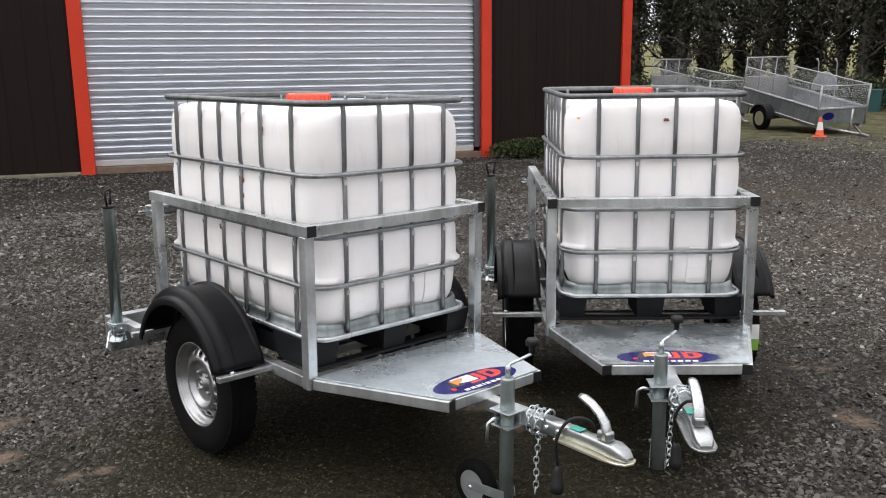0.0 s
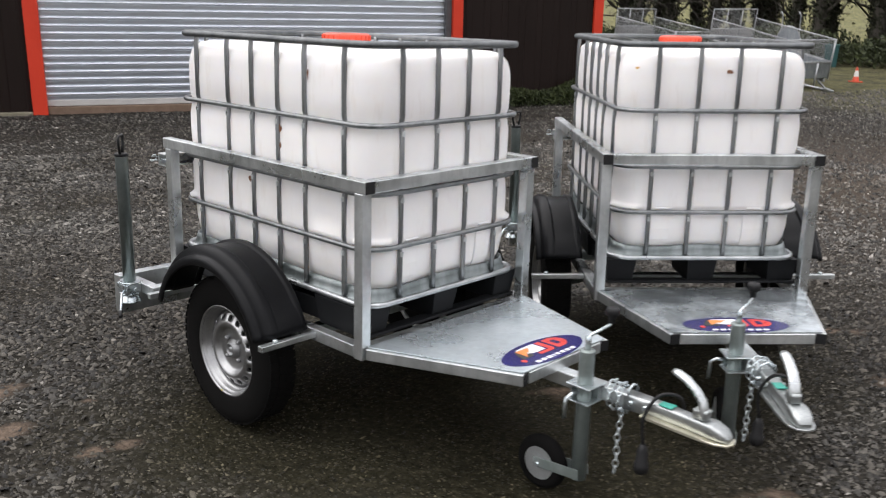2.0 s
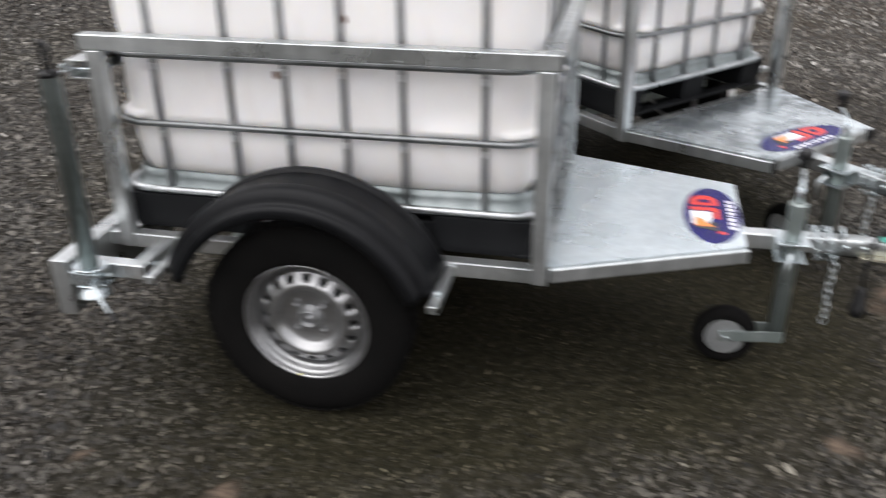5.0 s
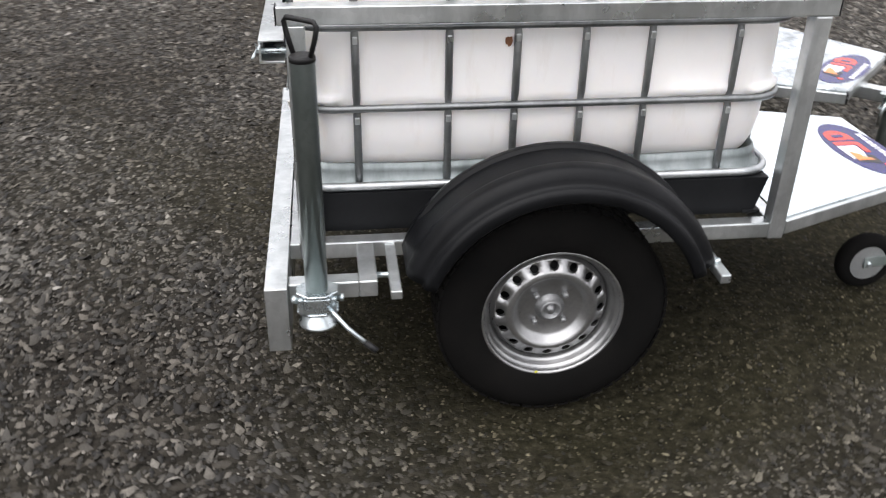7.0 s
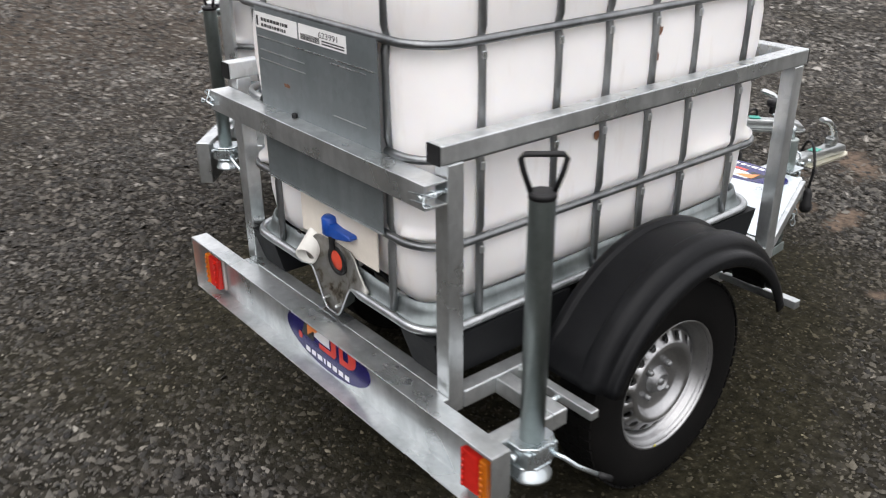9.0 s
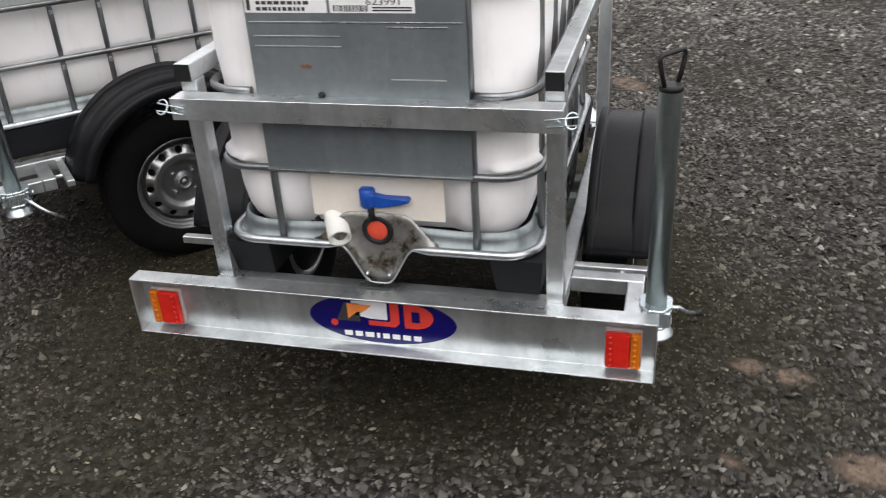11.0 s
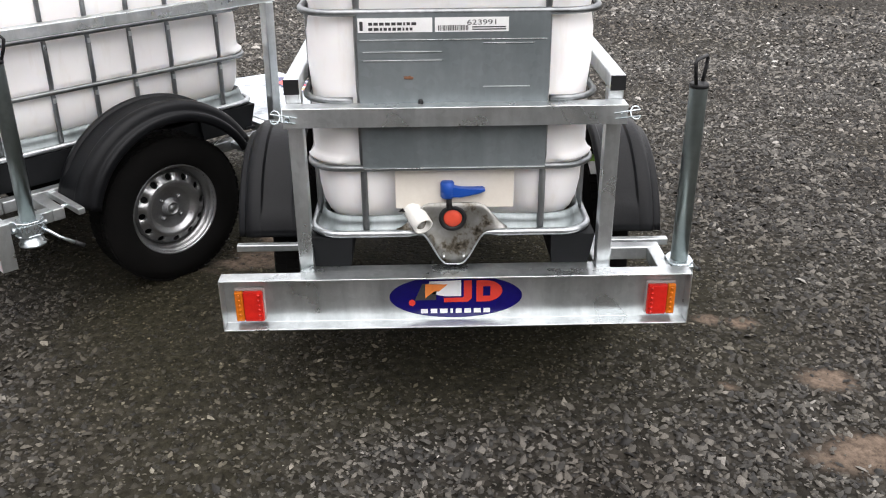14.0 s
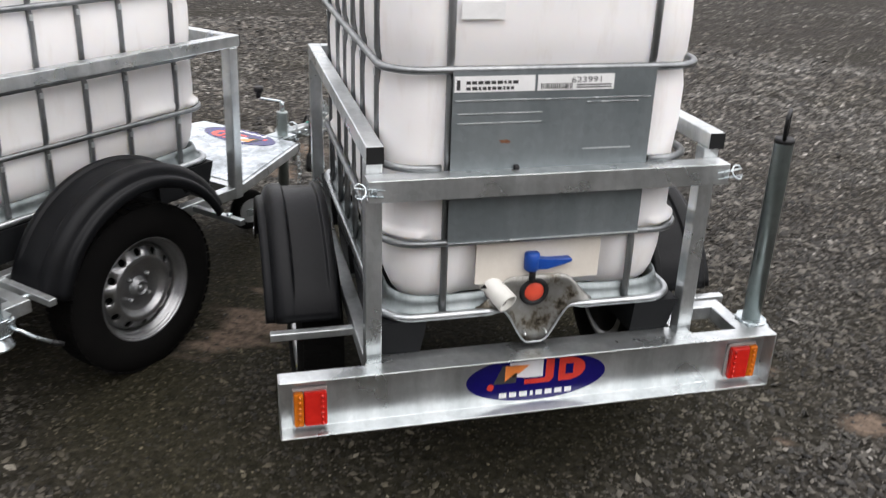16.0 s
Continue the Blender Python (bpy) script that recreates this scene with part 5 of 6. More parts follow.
def jockey(t):
    x, y = 1.566, -0.108
    j = new("jockey_wheel")
    j.parent = t
    tagged(j, "zinc-plated jockey stand with a small rubber wheel")
    part("stand_tube", lathe([(0.030, 0.075), (0.030, 0.605), (0.031, 0.610), (0.024, 0.614)], (x, y, 0), "z", 20), GALV_DULL, j)
    part("spindle", lathe([(0.012, 0.615), (0.012, 0.665), (0.008, 0.668)], (x, y, 0), "z", 12), ZINC_PLATED, j)
    part("crank", sweep([(x, y, 0.640), (x, y, 0.660), (x + 0.004, y + 0.010, 0.671), (x + 0.012, y + 0.060, 0.680), (x + 0.018, y + 0.115, 0.690), (x + 0.018, y + 0.124, 0.700)], 0.0065, 8), ZINC_PLATED, j)
    kx, ky = x + 0.018, y + 0.125
    part("crank_knob", lathe([(0.013, 0.694), (0.014, 0.722), (0.027, 0.727), (0.029, 0.748), (0.023, 0.757)], (kx, ky, 0), "z", 8), BLACK, j, "black crank knob")
    cl = box((x - 0.048, y - 0.046, 0.405), (x + 0.048, y + 0.062, 0.412), 0.002)
    box((x - 0.055, y - 0.052, 0.472), (x + 0.055, y + 0.062, 0.479), 0.002, cl)
    box((x - 0.042, y + 0.034, 0.4125), (x + 0.042, y + 0.064, 0.4715), 0.002, cl)
    box((x - 0.040, y - 0.038, 0.4125), (x - 0.032, y + 0.03, 0.4715), 0.002, cl)
    part("clamp", cl, ZINC_PLATED, j, "folded zinc-plated clamp")
    part("clamp_handle", sweep([(x - 0.01, y - 0.035, 0.445), (x - 0.01, y - 0.075, 0.450), (x - 0.018, y - 0.095, 0.435), (x - 0.022, y - 0.098, 0.355)], 0.0075, 8), ZINC_PLATED, j)
    wx, wz = 1.390, 0.079
    for s in (-1, 1):
        part("fork_plate", beam((x + 0.02, y + s * 0.034, 0.105), (wx - 0.02, y + s * 0.034, wz + 0.005), 0.005, 0.042, 0.001), GALV_DULL, j)
    part("tyre", lathe([(0.070, -0.027), (0.090, -0.031), (0.107, -0.023), (0.114, -0.008), (0.114, 0.008), (0.107, 0.023), (0.090, 0.031), (0.070, 0.027)], (wx, y, wz), "y", 36, closed=False), TYRE, j)
    part("wheel_rim", lathe([(0.071, -0.027), (0.066, -0.020), (0.040, -0.014), (0.024, -0.026), (0.010, -0.028), (0.010, 0.028), (0.024, 0.026), (0.040, 0.014), (0.066, 0.020), (0.071, 0.027)], (wx, y, wz), "y", 32), SMALL_RIM, j)
    part("axle_bolt", lathe([(0.009, -0.046), (0.009, 0.046)], (wx, y, wz), "y", 8), ZINC_PLATED, j)


def prop_stand(t):
    """The telescopic prop at the rear corner, raised, in a clamp on an outrigger."""
    out = box((-0.560, -0.762, 0.447), (-0.510, -0.5435, 0.497), 0.004)
    part("outrigger", out, GALV, t)
    part("outrigger", box((-0.7515, -0.762, 0.447), (-0.561, -0.712, 0.497), 0.004), GALV, t)
    part("outrigger_bolt", sweep([(-0.509, -0.69, 0.472), (-0.455, -0.69, 0.472)], 0.009, 8), ZINC_PLATED, t)
    x, y = -0.674, -0.799
    p = new("prop_stand")
    p.parent = t
    tagged(p, "raised prop stand tube with a black loop handle")
    part("prop_tube", lathe([(0.030, 0.44), (0.030, 1.128), (0.031, 1.132)], (x, y, 0), "z", 22), PROP_TUBE, p)
    part("tube_cap", lathe([(0.0315, 1.126), (0.0315, 1.137), (0.027, 1.141)], (x, y, 0), "z", 20), BLACK, p)
    d = Vector((0.78, -0.63, 0))
    h = [Vector((x, y, 1.140)) + d * a + Vector((0, 0, b)) for a, b in ((-0.026, 0.0), (-0.042, 0.045), (-0.048, 0.072), (-0.040, 0.082), (0.040, 0.082), (0.048, 0.072), (0.042, 0.045), (0.026, 0.0))]
    part("loop_handle", sweep(h, 0.0065, 8), BLACK, p, "black loop handle")
    # split collar: two folded plates, a block round the tube and the pinch bolt
    outline = [(0.060 * math.cos(k * math.tau / 8 + 0.39), 0.050 * math.sin(k * math.tau / 8 + 0.39)) for k in range(8)]
    cl = prism(outline, Matrix.Translation((x, y, 0.497)), 0.009, None, 0.002)
    prism(outline, Matrix.Translation((x, y, 0.442)), 0.008, cl, 0.002)
    box((x - 0.050, y - 0.041, 0.4505), (x - 0.036, y + 0.036, 0.4965), 0.003, cl)
    box((x + 0.036, y - 0.041, 0.4505), (x + 0.050, y + 0.036, 0.4965), 0.003, cl)
    box((x - 0.0355, y - 0.044, 0.4505), (x + 0.0355, y - 0.0325, 0.4965), 0.003, cl)
    part("clamp", cl, ZINC_PLATED, p, "zinc-plated split clamp")
    part("clamp_bolt", lathe([(0.012, -0.070), (0.012, -0.052), (0.007, -0.052), (0.007, 0.060), (0.011, 0.060), (0.011, 0.070)], (x, y, 0.474), "x", 8), ZINC_PLATED, p)
    part("foot", lathe([(0.032, 0.441), (0.033, 0.432), (0.045, 0.424), (0.047, 0.412), (0.053, 0.407), (0.053, 0.401), (0.044, 0.399)], (x, y, 0), "z", 22), ZINC_PLATED, p, "zinc-plated dished foot")
    part("clamp_lever", sweep([(x + 0.03, y - 0.042, 0.470), (x + 0.045, y - 0.065, 0.462), (x + 0.075, y - 0.085, 0.432), (x + 0.125, y - 0.115, 0.398)], 0.0065, 8), ZINC_PLATED, p)
    part("lever_grip", sweep([(x + 0.120, y - 0.112, 0.401), (x + 0.150, y - 0.130, 0.384)], 0.009, 8), BLACK, p)


# ---- the caged tanks ----
X0, X1, Y1 = -0.717, 0.728, 0.472
RING_Z = (0.880, 1.110, 1.386)
TOP_Z = 1.700
SIDE_X = (-0.542, -0.283, -0.091, 0.103, 0.294, 0.553)
FRONT_Y = (-0.299, -0.096, 0.097, 0.303)
XV = -0.640  # the valve body


def dip(x, y):
    """How far the pan's rim drops for the outlet at the rear."""
    if x > X0 + 0.06:
        return 0.0
    a = abs(y + 0.006)
    k = min(1, max(0, (0.116 - a) / 0.094))
    return 0.120 * k * k * (3 - 2 * k)


def bulge(u, z, bars):
    """How far the full bottle swells out between the bars of its cage."""
    out = 1.0 if 0.90 < z < 1.61 else max(0.0, 1 - abs(z - (0.90 if z < 1 else 1.61)) / 0.06)
    for r in RING_Z:
        out *= 1 - 0.8 * math.exp(-((z + 0.005 - r) / 0.018) ** 2)
    for b in bars:
        out *= 1 - 0.6 * math.exp(-((u - b) / 0.022) ** 2)
    return 0.011 * out


def bottle():
    bm = bmesh.new()
    levels = [(0.662, 0.095), (0.668, 0.066), (0.682, 0.046), (0.705, 0.028), (0.74, 0.013), (0.80, 0.003), (0.868, 0.002), (0.880, 0.004), (0.893, 0.001),
              (0.904, -0.020), (0.913, -0.021), (0.922, -0.008), (0.935, 0.002), (1.0, 0.001), (1.08, 0.003), (1.098, 0.005), (1.12, 0.002), (1.22, 0.0), (1.32, 0.0), (1.385, 0.003),
              (1.402, 0.005), (1.42, 0.003), (1.50, 0.001), (1.57, 0.003), (1.60, 0.008), (1.632, 0.020), (1.655, 0.038), (1.669, 0.062), (1.676, 0.10)]
    crisp = {1.60: 0.004, 1.632: 0.010, 1.655: 0.023, 1.669: 0.044, 1.676: 0.088}
    base = []
    for i, (x, y) in enumerate(rounded_rect(X0 + 0.016, X1 - 0.016, -Y1 + 0.016, Y1 - 0.016, 0.125, 12)):
        base.append(Vector((x, y)))
    # straight runs get points of their own
    loop = []
    for i, p in enumerate(base):
        q = base[(i + 1) % len(base)]
        n = max(1, int((q - p).length / 0.03))
        loop += [p.lerp(q, k / n) for k in range(n)]
    n = len(loop)
    cx = (X0 + X1) / 2
    rings = []
    for level, inset in levels:
        z = level - 0.008
        ring = []
        for i, p in enumerate(loop):
            t = (loop[(i + 1) % n] - loop[i - 1]).normalized()
            nrm = Vector((t.y, -t.x))
            if nrm.dot(p - Vector((cx, 0))) < 0:
                nrm = -nrm
            corner = abs(nrm.x) > 0.15 and abs(nrm.y) > 0.15
            on_ledge = 0.894 < z < 0.916
            d = inset if not on_ledge or corner else 0.001
            if level in crisp:
                turn = min(1.0, 2 * abs(nrm.x * nrm.y))
                d = crisp[level] + (inset - crisp[level]) * turn
            if on_ledge and not corner and abs(nrm.y) > 0.9 and 0.36 < p.x < 0.54:
                d = -0.008
            swell = 0.0035 * noise.noise(Vector((p.x * 5, p.y * 5, z * 4)))
            # the back is set in round the outlet
            if p.x < X0 + 0.05 and abs(p.y) < 0.26 and z < 0.90:
                d += 0.032 * min(1, (0.26 - abs(p.y)) / 0.03) * min(1, (0.90 - z) / 0.02)
            d -= bulge(p.x, z, SIDE_X) if abs(nrm.y) > 0.7 else bulge(p.y, z, FRONT_Y if p.x > 0 else (-0.305, 0.293))
            q = p - nrm * (d - (swell if 0.72 < z < 1.6 else 0))
            ring.append(bm.verts.new((q.x, q.y, z)))
        rings.append(ring)
    for u, w in zip(rings, rings[1:]):
        for k in range(n):
            bm.faces.new((u[k], u[(k + 1) % n], w[(k + 1) % n], w[k])).smooth = True
    # crowned top and flat bottom
    centre = bm.verts.new((cx, 0, 1.678))
    for k in range(n):
        bm.faces.new((rings[-1][k], rings[-1][(k + 1) % n], centre)).smooth = True
    bm.faces.new(rings[0])
    return bm


def caged_tank(m, label):
    t = empty("caged_water_tank", m, label, "water tank", "caged tanks on the water trailers")
    part("tank_bottle", bottle(), TANK, t, "white translucent plastic bottle")
    for s in (-1, 1):  # flat pads and short ledges moulded low on the front
        pad = bmesh.new()
        rows = [[pad.verts.new((X1 - q, s * y, z)) for q, y in ((0.040, 0.187), (inset, 0.187), (inset, 0.284), (0.040, 0.284))] for z, inset in ((0.697, 0.038), (0.732, 0.024), (0.792, 0.0135), (0.866, 0.0125))]
        for u, w in zip(rows, rows[1:]):
            for k in range(3):
                pad.faces.new((u[k], u[k + 1], w[k + 1], w[k]))
        pad.faces.new(rows[-1])
        part("moulded_pad", pad, TANK, t)
        part("moulded_ledge", box((X1 - 0.04, min(s * 0.198, s * 0.272), 0.893), (X1 - 0.001, max(s * 0.198, s * 0.272), 0.902), 0.003), TANK, t)
    part("filler_neck", lathe([(0.098, 1.646), (0.098, 1.678)], (0.0175, 0.0, 0), "z", 32), TANK, t)
    lid = lathe([(0.108, 1.675), (0.112, 1.679), (0.112, 1.717), (0.106, 1.723), (0.075, 1.723), (0.070, 1.715), (0.002, 1.715)], (0.0175, 0, 0), "z", 48)
    lp = part("screw_lid", lid, RED_LID, t, "large red screw lid")
    for k in range(24):
        a = k * math.tau / 24
        part("lid_rib", box((0.1125, -0.006, 1.682), (0.1165, 0.006, 1.716), 0.0015, None, Matrix.Translation((0.0175, 0, 0)) @ Matrix.Rotation(a, 4, "Z")), RED_LID, lp)
    # cage rings
    top = [(x, y, TOP_Z) for x, y in rounded_rect(X0 + 0.004, X1 - 0.004, -Y1 + 0.004, Y1 - 0.004, 0.11, 8)]
    part("top_ring", sweep(top, 0.0150, 12, closed=True), TOP_RING, t)
    for i, z in enumerate(RING_Z):
        pts = rounded_rect(X0 - 0.004, X1 + 0.004, -Y1 - 0.004, Y1 + 0.004, 0.115, 8)
        if i == 1:
            # this ring stops either side of the rear plate
            k0 = next(k for k in range(len(pts)) if pts[k][0] < X0 + 0.001 and pts[k][1] < 0)
            order = [(X0 - 0.004, -0.315)] + pts[k0:] + pts[:k0] + [(X0 - 0.004, 0.315)]
            part("cage_ring", sweep([(x, y, z) for x, y in order], 0.0112, 10), CAGE, t)
        else:
            part("cage_ring", sweep([(x, y, z) for x, y in pts], 0.0112, 10, closed=True), CAGE, t)

    def upright(x, y, nx, ny, z0=0.652, z1=TOP_Z - 0.003):
        # flattened where it crosses each ring, bowed inwards at the head
        pts, rad = [], []
        for z in (z0, 0.70, 0.78, *[q for r in RING_Z for q in (r - 0.03, r, r + 0.03)], 1.25, 1.55, 1.65, 1.682, z1):
            pts.append((z, 0.0))
        pts = sorted(set(p[0] for p in pts))
        line = []
        for z in pts:
            at_ring = min(abs(z - r) for r in RING_Z) < 0.005
            d = -0.013 if at_ring else -0.006
            if z > 1.67:
                d -= 0.004
            line.append((x + nx * d, y + ny * d, z))
            rad.append(0.0092 if at_ring else 0.0112)
        b = sweep(line, 0.0112, 8, radii=rad)
        part("cage_upright", b, CAGE, t)

    for s in (-1, 1):
        for x in SIDE_X:
            upright(x, s * (Y1 - 0.002), 0, s)
        upright(X0 + 0.002, 0.293 if s > 0 else -0.305, -1, 0)
    for y in FRONT_Y:
        upright(X1 - 0.002, y, 1, 0)
    # weld bosses just below the rings, bright where the zinc is burnt
    for s in (-1, 1):
        for x in SIDE_X:
            for z in RING_Z:
                part("weld_boss", box((x - 0.007, s * (Y1 - 0.003) - 0.008, z - 0.048), (x + 0.007, s * (Y1 - 0.003) + 0.008, z - 0.026), 0.003), GALV, t)
    for y in FRONT_Y:
        for z in RING_Z:
            part("weld_boss", box((X1 - 0.011, y - 0.007, z - 0.048), (X1 + 0.006, y + 0.007, z - 0.026), 0.003), GALV, t)
    # pan: rim tube with a dropped spout at the back, and a sheet wall inside it
    loop = []
    raw = [Vector(p) for p in rounded_rect(X0 - 0.006, X1 + 0.006, -Y1 - 0.006, Y1 + 0.006, 0.10, 8)]
    for i, p in enumerate(raw):
        q = raw[(i + 1) % len(raw)]
        n = max(1, int((q - p).length / 0.012))
        loop += [p.lerp(q, k / n) for k in range(n)]
    rim = [(p.x, p.y, 0.642 - dip(p.x, p.y)) for p in loop]
    thin = [0.013 if p.x > X0 + 0.06 else 0.0032 + 0.0098 * min(1, max(0, (abs(p.y + 0.006) - 0.105) / 0.05)) for p in loop]
    part("pan_rim", sweep(rim, 0.013, 10, closed=True, radii=thin), RIM_TUBE, t, "rolled galvanised rim of the pan")
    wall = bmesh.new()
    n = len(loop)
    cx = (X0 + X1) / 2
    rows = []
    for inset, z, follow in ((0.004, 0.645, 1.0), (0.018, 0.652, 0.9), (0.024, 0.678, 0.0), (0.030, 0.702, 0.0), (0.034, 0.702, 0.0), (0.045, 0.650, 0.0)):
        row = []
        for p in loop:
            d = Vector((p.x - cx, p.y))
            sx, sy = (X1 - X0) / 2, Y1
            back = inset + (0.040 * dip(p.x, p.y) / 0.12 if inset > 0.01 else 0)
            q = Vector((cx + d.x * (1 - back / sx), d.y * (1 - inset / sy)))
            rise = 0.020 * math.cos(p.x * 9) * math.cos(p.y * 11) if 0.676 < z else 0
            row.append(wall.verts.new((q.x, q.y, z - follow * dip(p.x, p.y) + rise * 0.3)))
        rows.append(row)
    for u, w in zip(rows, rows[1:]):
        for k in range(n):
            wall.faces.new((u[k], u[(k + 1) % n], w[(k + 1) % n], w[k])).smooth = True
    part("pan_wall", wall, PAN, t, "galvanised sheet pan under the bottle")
    # plastic pallet feet and deck
    slab = box((X0 + 0.135, -Y1 + 0.012, 0.612), (X1 - 0.050, Y1 - 0.012, 0.634), 0.006)
    part("pallet_deck", slab, PALLET, t, "black plastic pallet")
    for x0, x1 in ((X0 - 0.004, X0 + 0.50), (-0.10, 0.20), (X1 - 0.34, X1 - 0.012)):
        for y in (-0.418, 0.0, 0.418):
            if x0 < -0.6 and y == 0.0:
                continue
            foot = bmesh.new()
            c, hw = (x0 + x1) / 2, (x1 - x0) / 2
            ring = []
            for z, k in ((0.5005, 0.84), (0.52, 0.87), (0.628, 1.0)):
                ring.append([foot.verts.new((c + a * hw * k, y + b * 0.076 * k, z)) for a, b in ((-1, -1), (1, -1), (1, 1), (-1, 1))])
            for u, w in zip(ring, ring[1:]):
                for k in range(4):
                    foot.faces.new((u[k], u[(k + 1) % 4], w[(k + 1) % 4], w[k]))
            foot.faces.new(ring[0])
            foot.faces.new(ring[-1])
            part("pallet_foot", foot, PALLET, t)
    for sgn in (-1, 1):
        part("pallet_runner", box((X0 + 0.46, sgn * 0.418 - 0.045, 0.502), (X1 - 0.30, sgn * 0.418 + 0.045, 0.5955), 0.006), PALLET, t)
    part("pallet_skid", box((X1 - 0.075, -0.490, 0.5005), (X1 - 0.015, 0.490, 0.5135), 0.003), PALLET, t)
    rear_fittings(t)
    return t


def rear_fittings(t):
    xp = X0 - 0.017
    plate = part("name_plate", box((xp - 0.0015, -0.308, 0.886), (xp, 0.292, 1.385), 0.0), PLATE, t, "dull grey steel plate with pressed lines")
    part("plate_fold", box((xp - 0.008, -0.308, 0.882), (xp - 0.0018, 0.292, 0.8855), 0.001), GALV, plate)
    for y0, y1, z in ((0.284, -0.298, 1.304), (0.276, 0.03, 1.267), (0.276, 0.03, 1.240), (-0.10, -0.26, 1.292), (-0.10, -0.25, 1.155)):
        part("pressed_line", box((xp - 0.0032, min(y0, y1), z - 0.0016), (xp - 0.0017, max(y0, y1), z + 0.0016), 0.0006), GALV, plate)
    # outlet: dirty spout plate, valve, cap, handle and a vent pipe
    bm = bmesh.new()
    rows = []
    for k in range(25):
        y = 0.19 - k * 0.38 / 24
        a = abs(y + 0.006)
        low = 0.640 - dip(X0, y) + 0.006
        rise = min(1, max(0, (0.198 - a) / 0.115))
        high = 0.655 + 0.088 * rise * rise * (3 - 2 * rise)
        row = []
        for q in range(6):
            f = q / 5
            row.append(bm.verts.new((X0 - 0.010 + 0.016 * f ** 1.2 + 0.030 * max(0, 1 - (a / 0.13) ** 2) * math.sin(math.pi * min(1, 0.08 + f * 0.8)) ** 1.0, y, low + (high - low) * f)))
        rows.append(row)
    for u, w in zip(rows, rows[1:]):
        for q in range(5):
            bm.faces.new((u[q], u[q + 1], w[q + 1], w[q])).smooth = True
    sp = part("outlet_spout", bm, SPOUT, t, "stained metal spout under the valve")
    solid = sp.modifiers.new("thickness", "SOLIDIFY")
    solid.thickness = 0.003
    for y in (-0.040, 0.028):
        part("rivet", lathe([(0.0, X0 - 0.019), (0.0035, X0 - 0.018), (0.005, X0 - 0.014), (0.005, X0 + 0.012)], (0, y, 0.556), "x", 12), GALV, sp)
    part("cream_sheet", box((-0.692, -0.212, 0.722), (-0.688, 0.190, 0.878), 0.001), CREAM, t, "cream sheet behind the valve")
    v = part("outlet_valve", lathe([(0.040, XV + 0.015), (0.040, XV - 0.01), (0.034, XV - 0.016), (0.034, XV - 0.03)], (0, -0.004, 0.684), "x", 28), WHITE_PIPE, t, "white plastic outlet valve")
    part("cap_ring", lathe([(0.046, XV - 0.030), (0.048, XV - 0.034), (0.048, XV - 0.056), (0.044, XV - 0.060), (0.033, XV - 0.060), (0.033, XV - 0.045)], (0, -0.004, 0.684), "x", 32), BLACK, v, "black screw ring")
    part("outlet_cap", lathe([(0.0325, XV - 0.044), (0.0325, XV - 0.055), (0.030, XV - 0.057), (0.002, XV - 0.057)], (0, -0.004, 0.684), "x", 32), ORANGE_CAP, v, "orange-red outlet seal")
    xh = -0.702
    part("valve_stem", lathe([(0.010, 0.722), (0.010, 0.769)], (xh, 0.008, 0), "z", 14), BLACK, v)
    hd = lathe([(0.018, 0.763), (0.0235, 0.769), (0.0235, 0.817), (0.018, 0.823), (0.003, 0.823)], (xh, 0.014, 0), "z", 24)
    part("valve_handle", prism([(0.0, 0.0), (-0.040, 0.002), (-0.100, 0.012), (-0.126, 0.022), (-0.120, 0.032), (-0.050, 0.032), (-0.026, 0.036), (0.0, 0.044)],
                               Matrix(((0, 0, 1, xh - 0.016), (1, 0, 0, 0.010), (0, 1, 0, 0.767), (0, 0, 0, 1))), 0.032, hd, 0.004), BLUE_HANDLE, v, "blue plastic valve handle")
    pipe = lathe([(0.034, 0.0), (0.034, 0.115), (0.0275, 0.115), (0.0275, 0.02)], (0, 0, 0), "z", 28, closed=False)
    pp = part("vent_pipe", pipe, WHITE_PIPE, t, "short white plastic pipe end")
    pp.matrix_local = look((-0.652, 0.146, 0.722), (-0.744, 0.096, 0.674)) @ Matrix.Rotation(math.pi, 4, "X")
    part("strap_tag", prism([(-0.014, 0), (0.008, -0.002), (0.0, 0.012)], Matrix(((0, 0, 1, X0 - 0.004), (-1, 0, 0, 0.166), (0, 1, 0, 0.722), (0, 0, 0, 1))), 0.003), BLACK, t)


trailer_a = water_trailer(A_POSE, "galvanised steel water trailer with black mudguards and a front deck")
trailer_b = copy_thing(trailer_a, B_POSE)
front_deck(trailer_a, 1.398, 0.266, -0.026, GALV_DECK)
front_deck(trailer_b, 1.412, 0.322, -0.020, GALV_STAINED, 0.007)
tagged(trailer_b, "galvanised steel water trailer parked at an angle beside another")
for o in trailer_b.children_recursive:  # its crank stands the other way
    if o.name.startswith("crank"):
        o.matrix_local = Matrix.Translation((1.566, -0.108, 0)) @ Matrix.Rotation(radians(56), 4, "Z") @ Matrix.Translation((-1.566, 0.108, 0))
    if o.parent.name.startswith("jockey_wheel") and o.name.split(".")[0] in ("fork_plate", "tyre", "wheel_rim", "axle_bolt"):  # and its little wheel
        longer = Matrix.Diagonal((1.4, 1, 1, 1)) if o.name.startswith("fork") else Matrix.Translation((-0.070, 0, 0.014))
        o.matrix_local = Matrix.Translation((1.566, -0.108, 0)) @ Matrix.Rotation(radians(-13), 4, "Z") @ longer @ Matrix.Translation((-1.566, 0.108, 0))
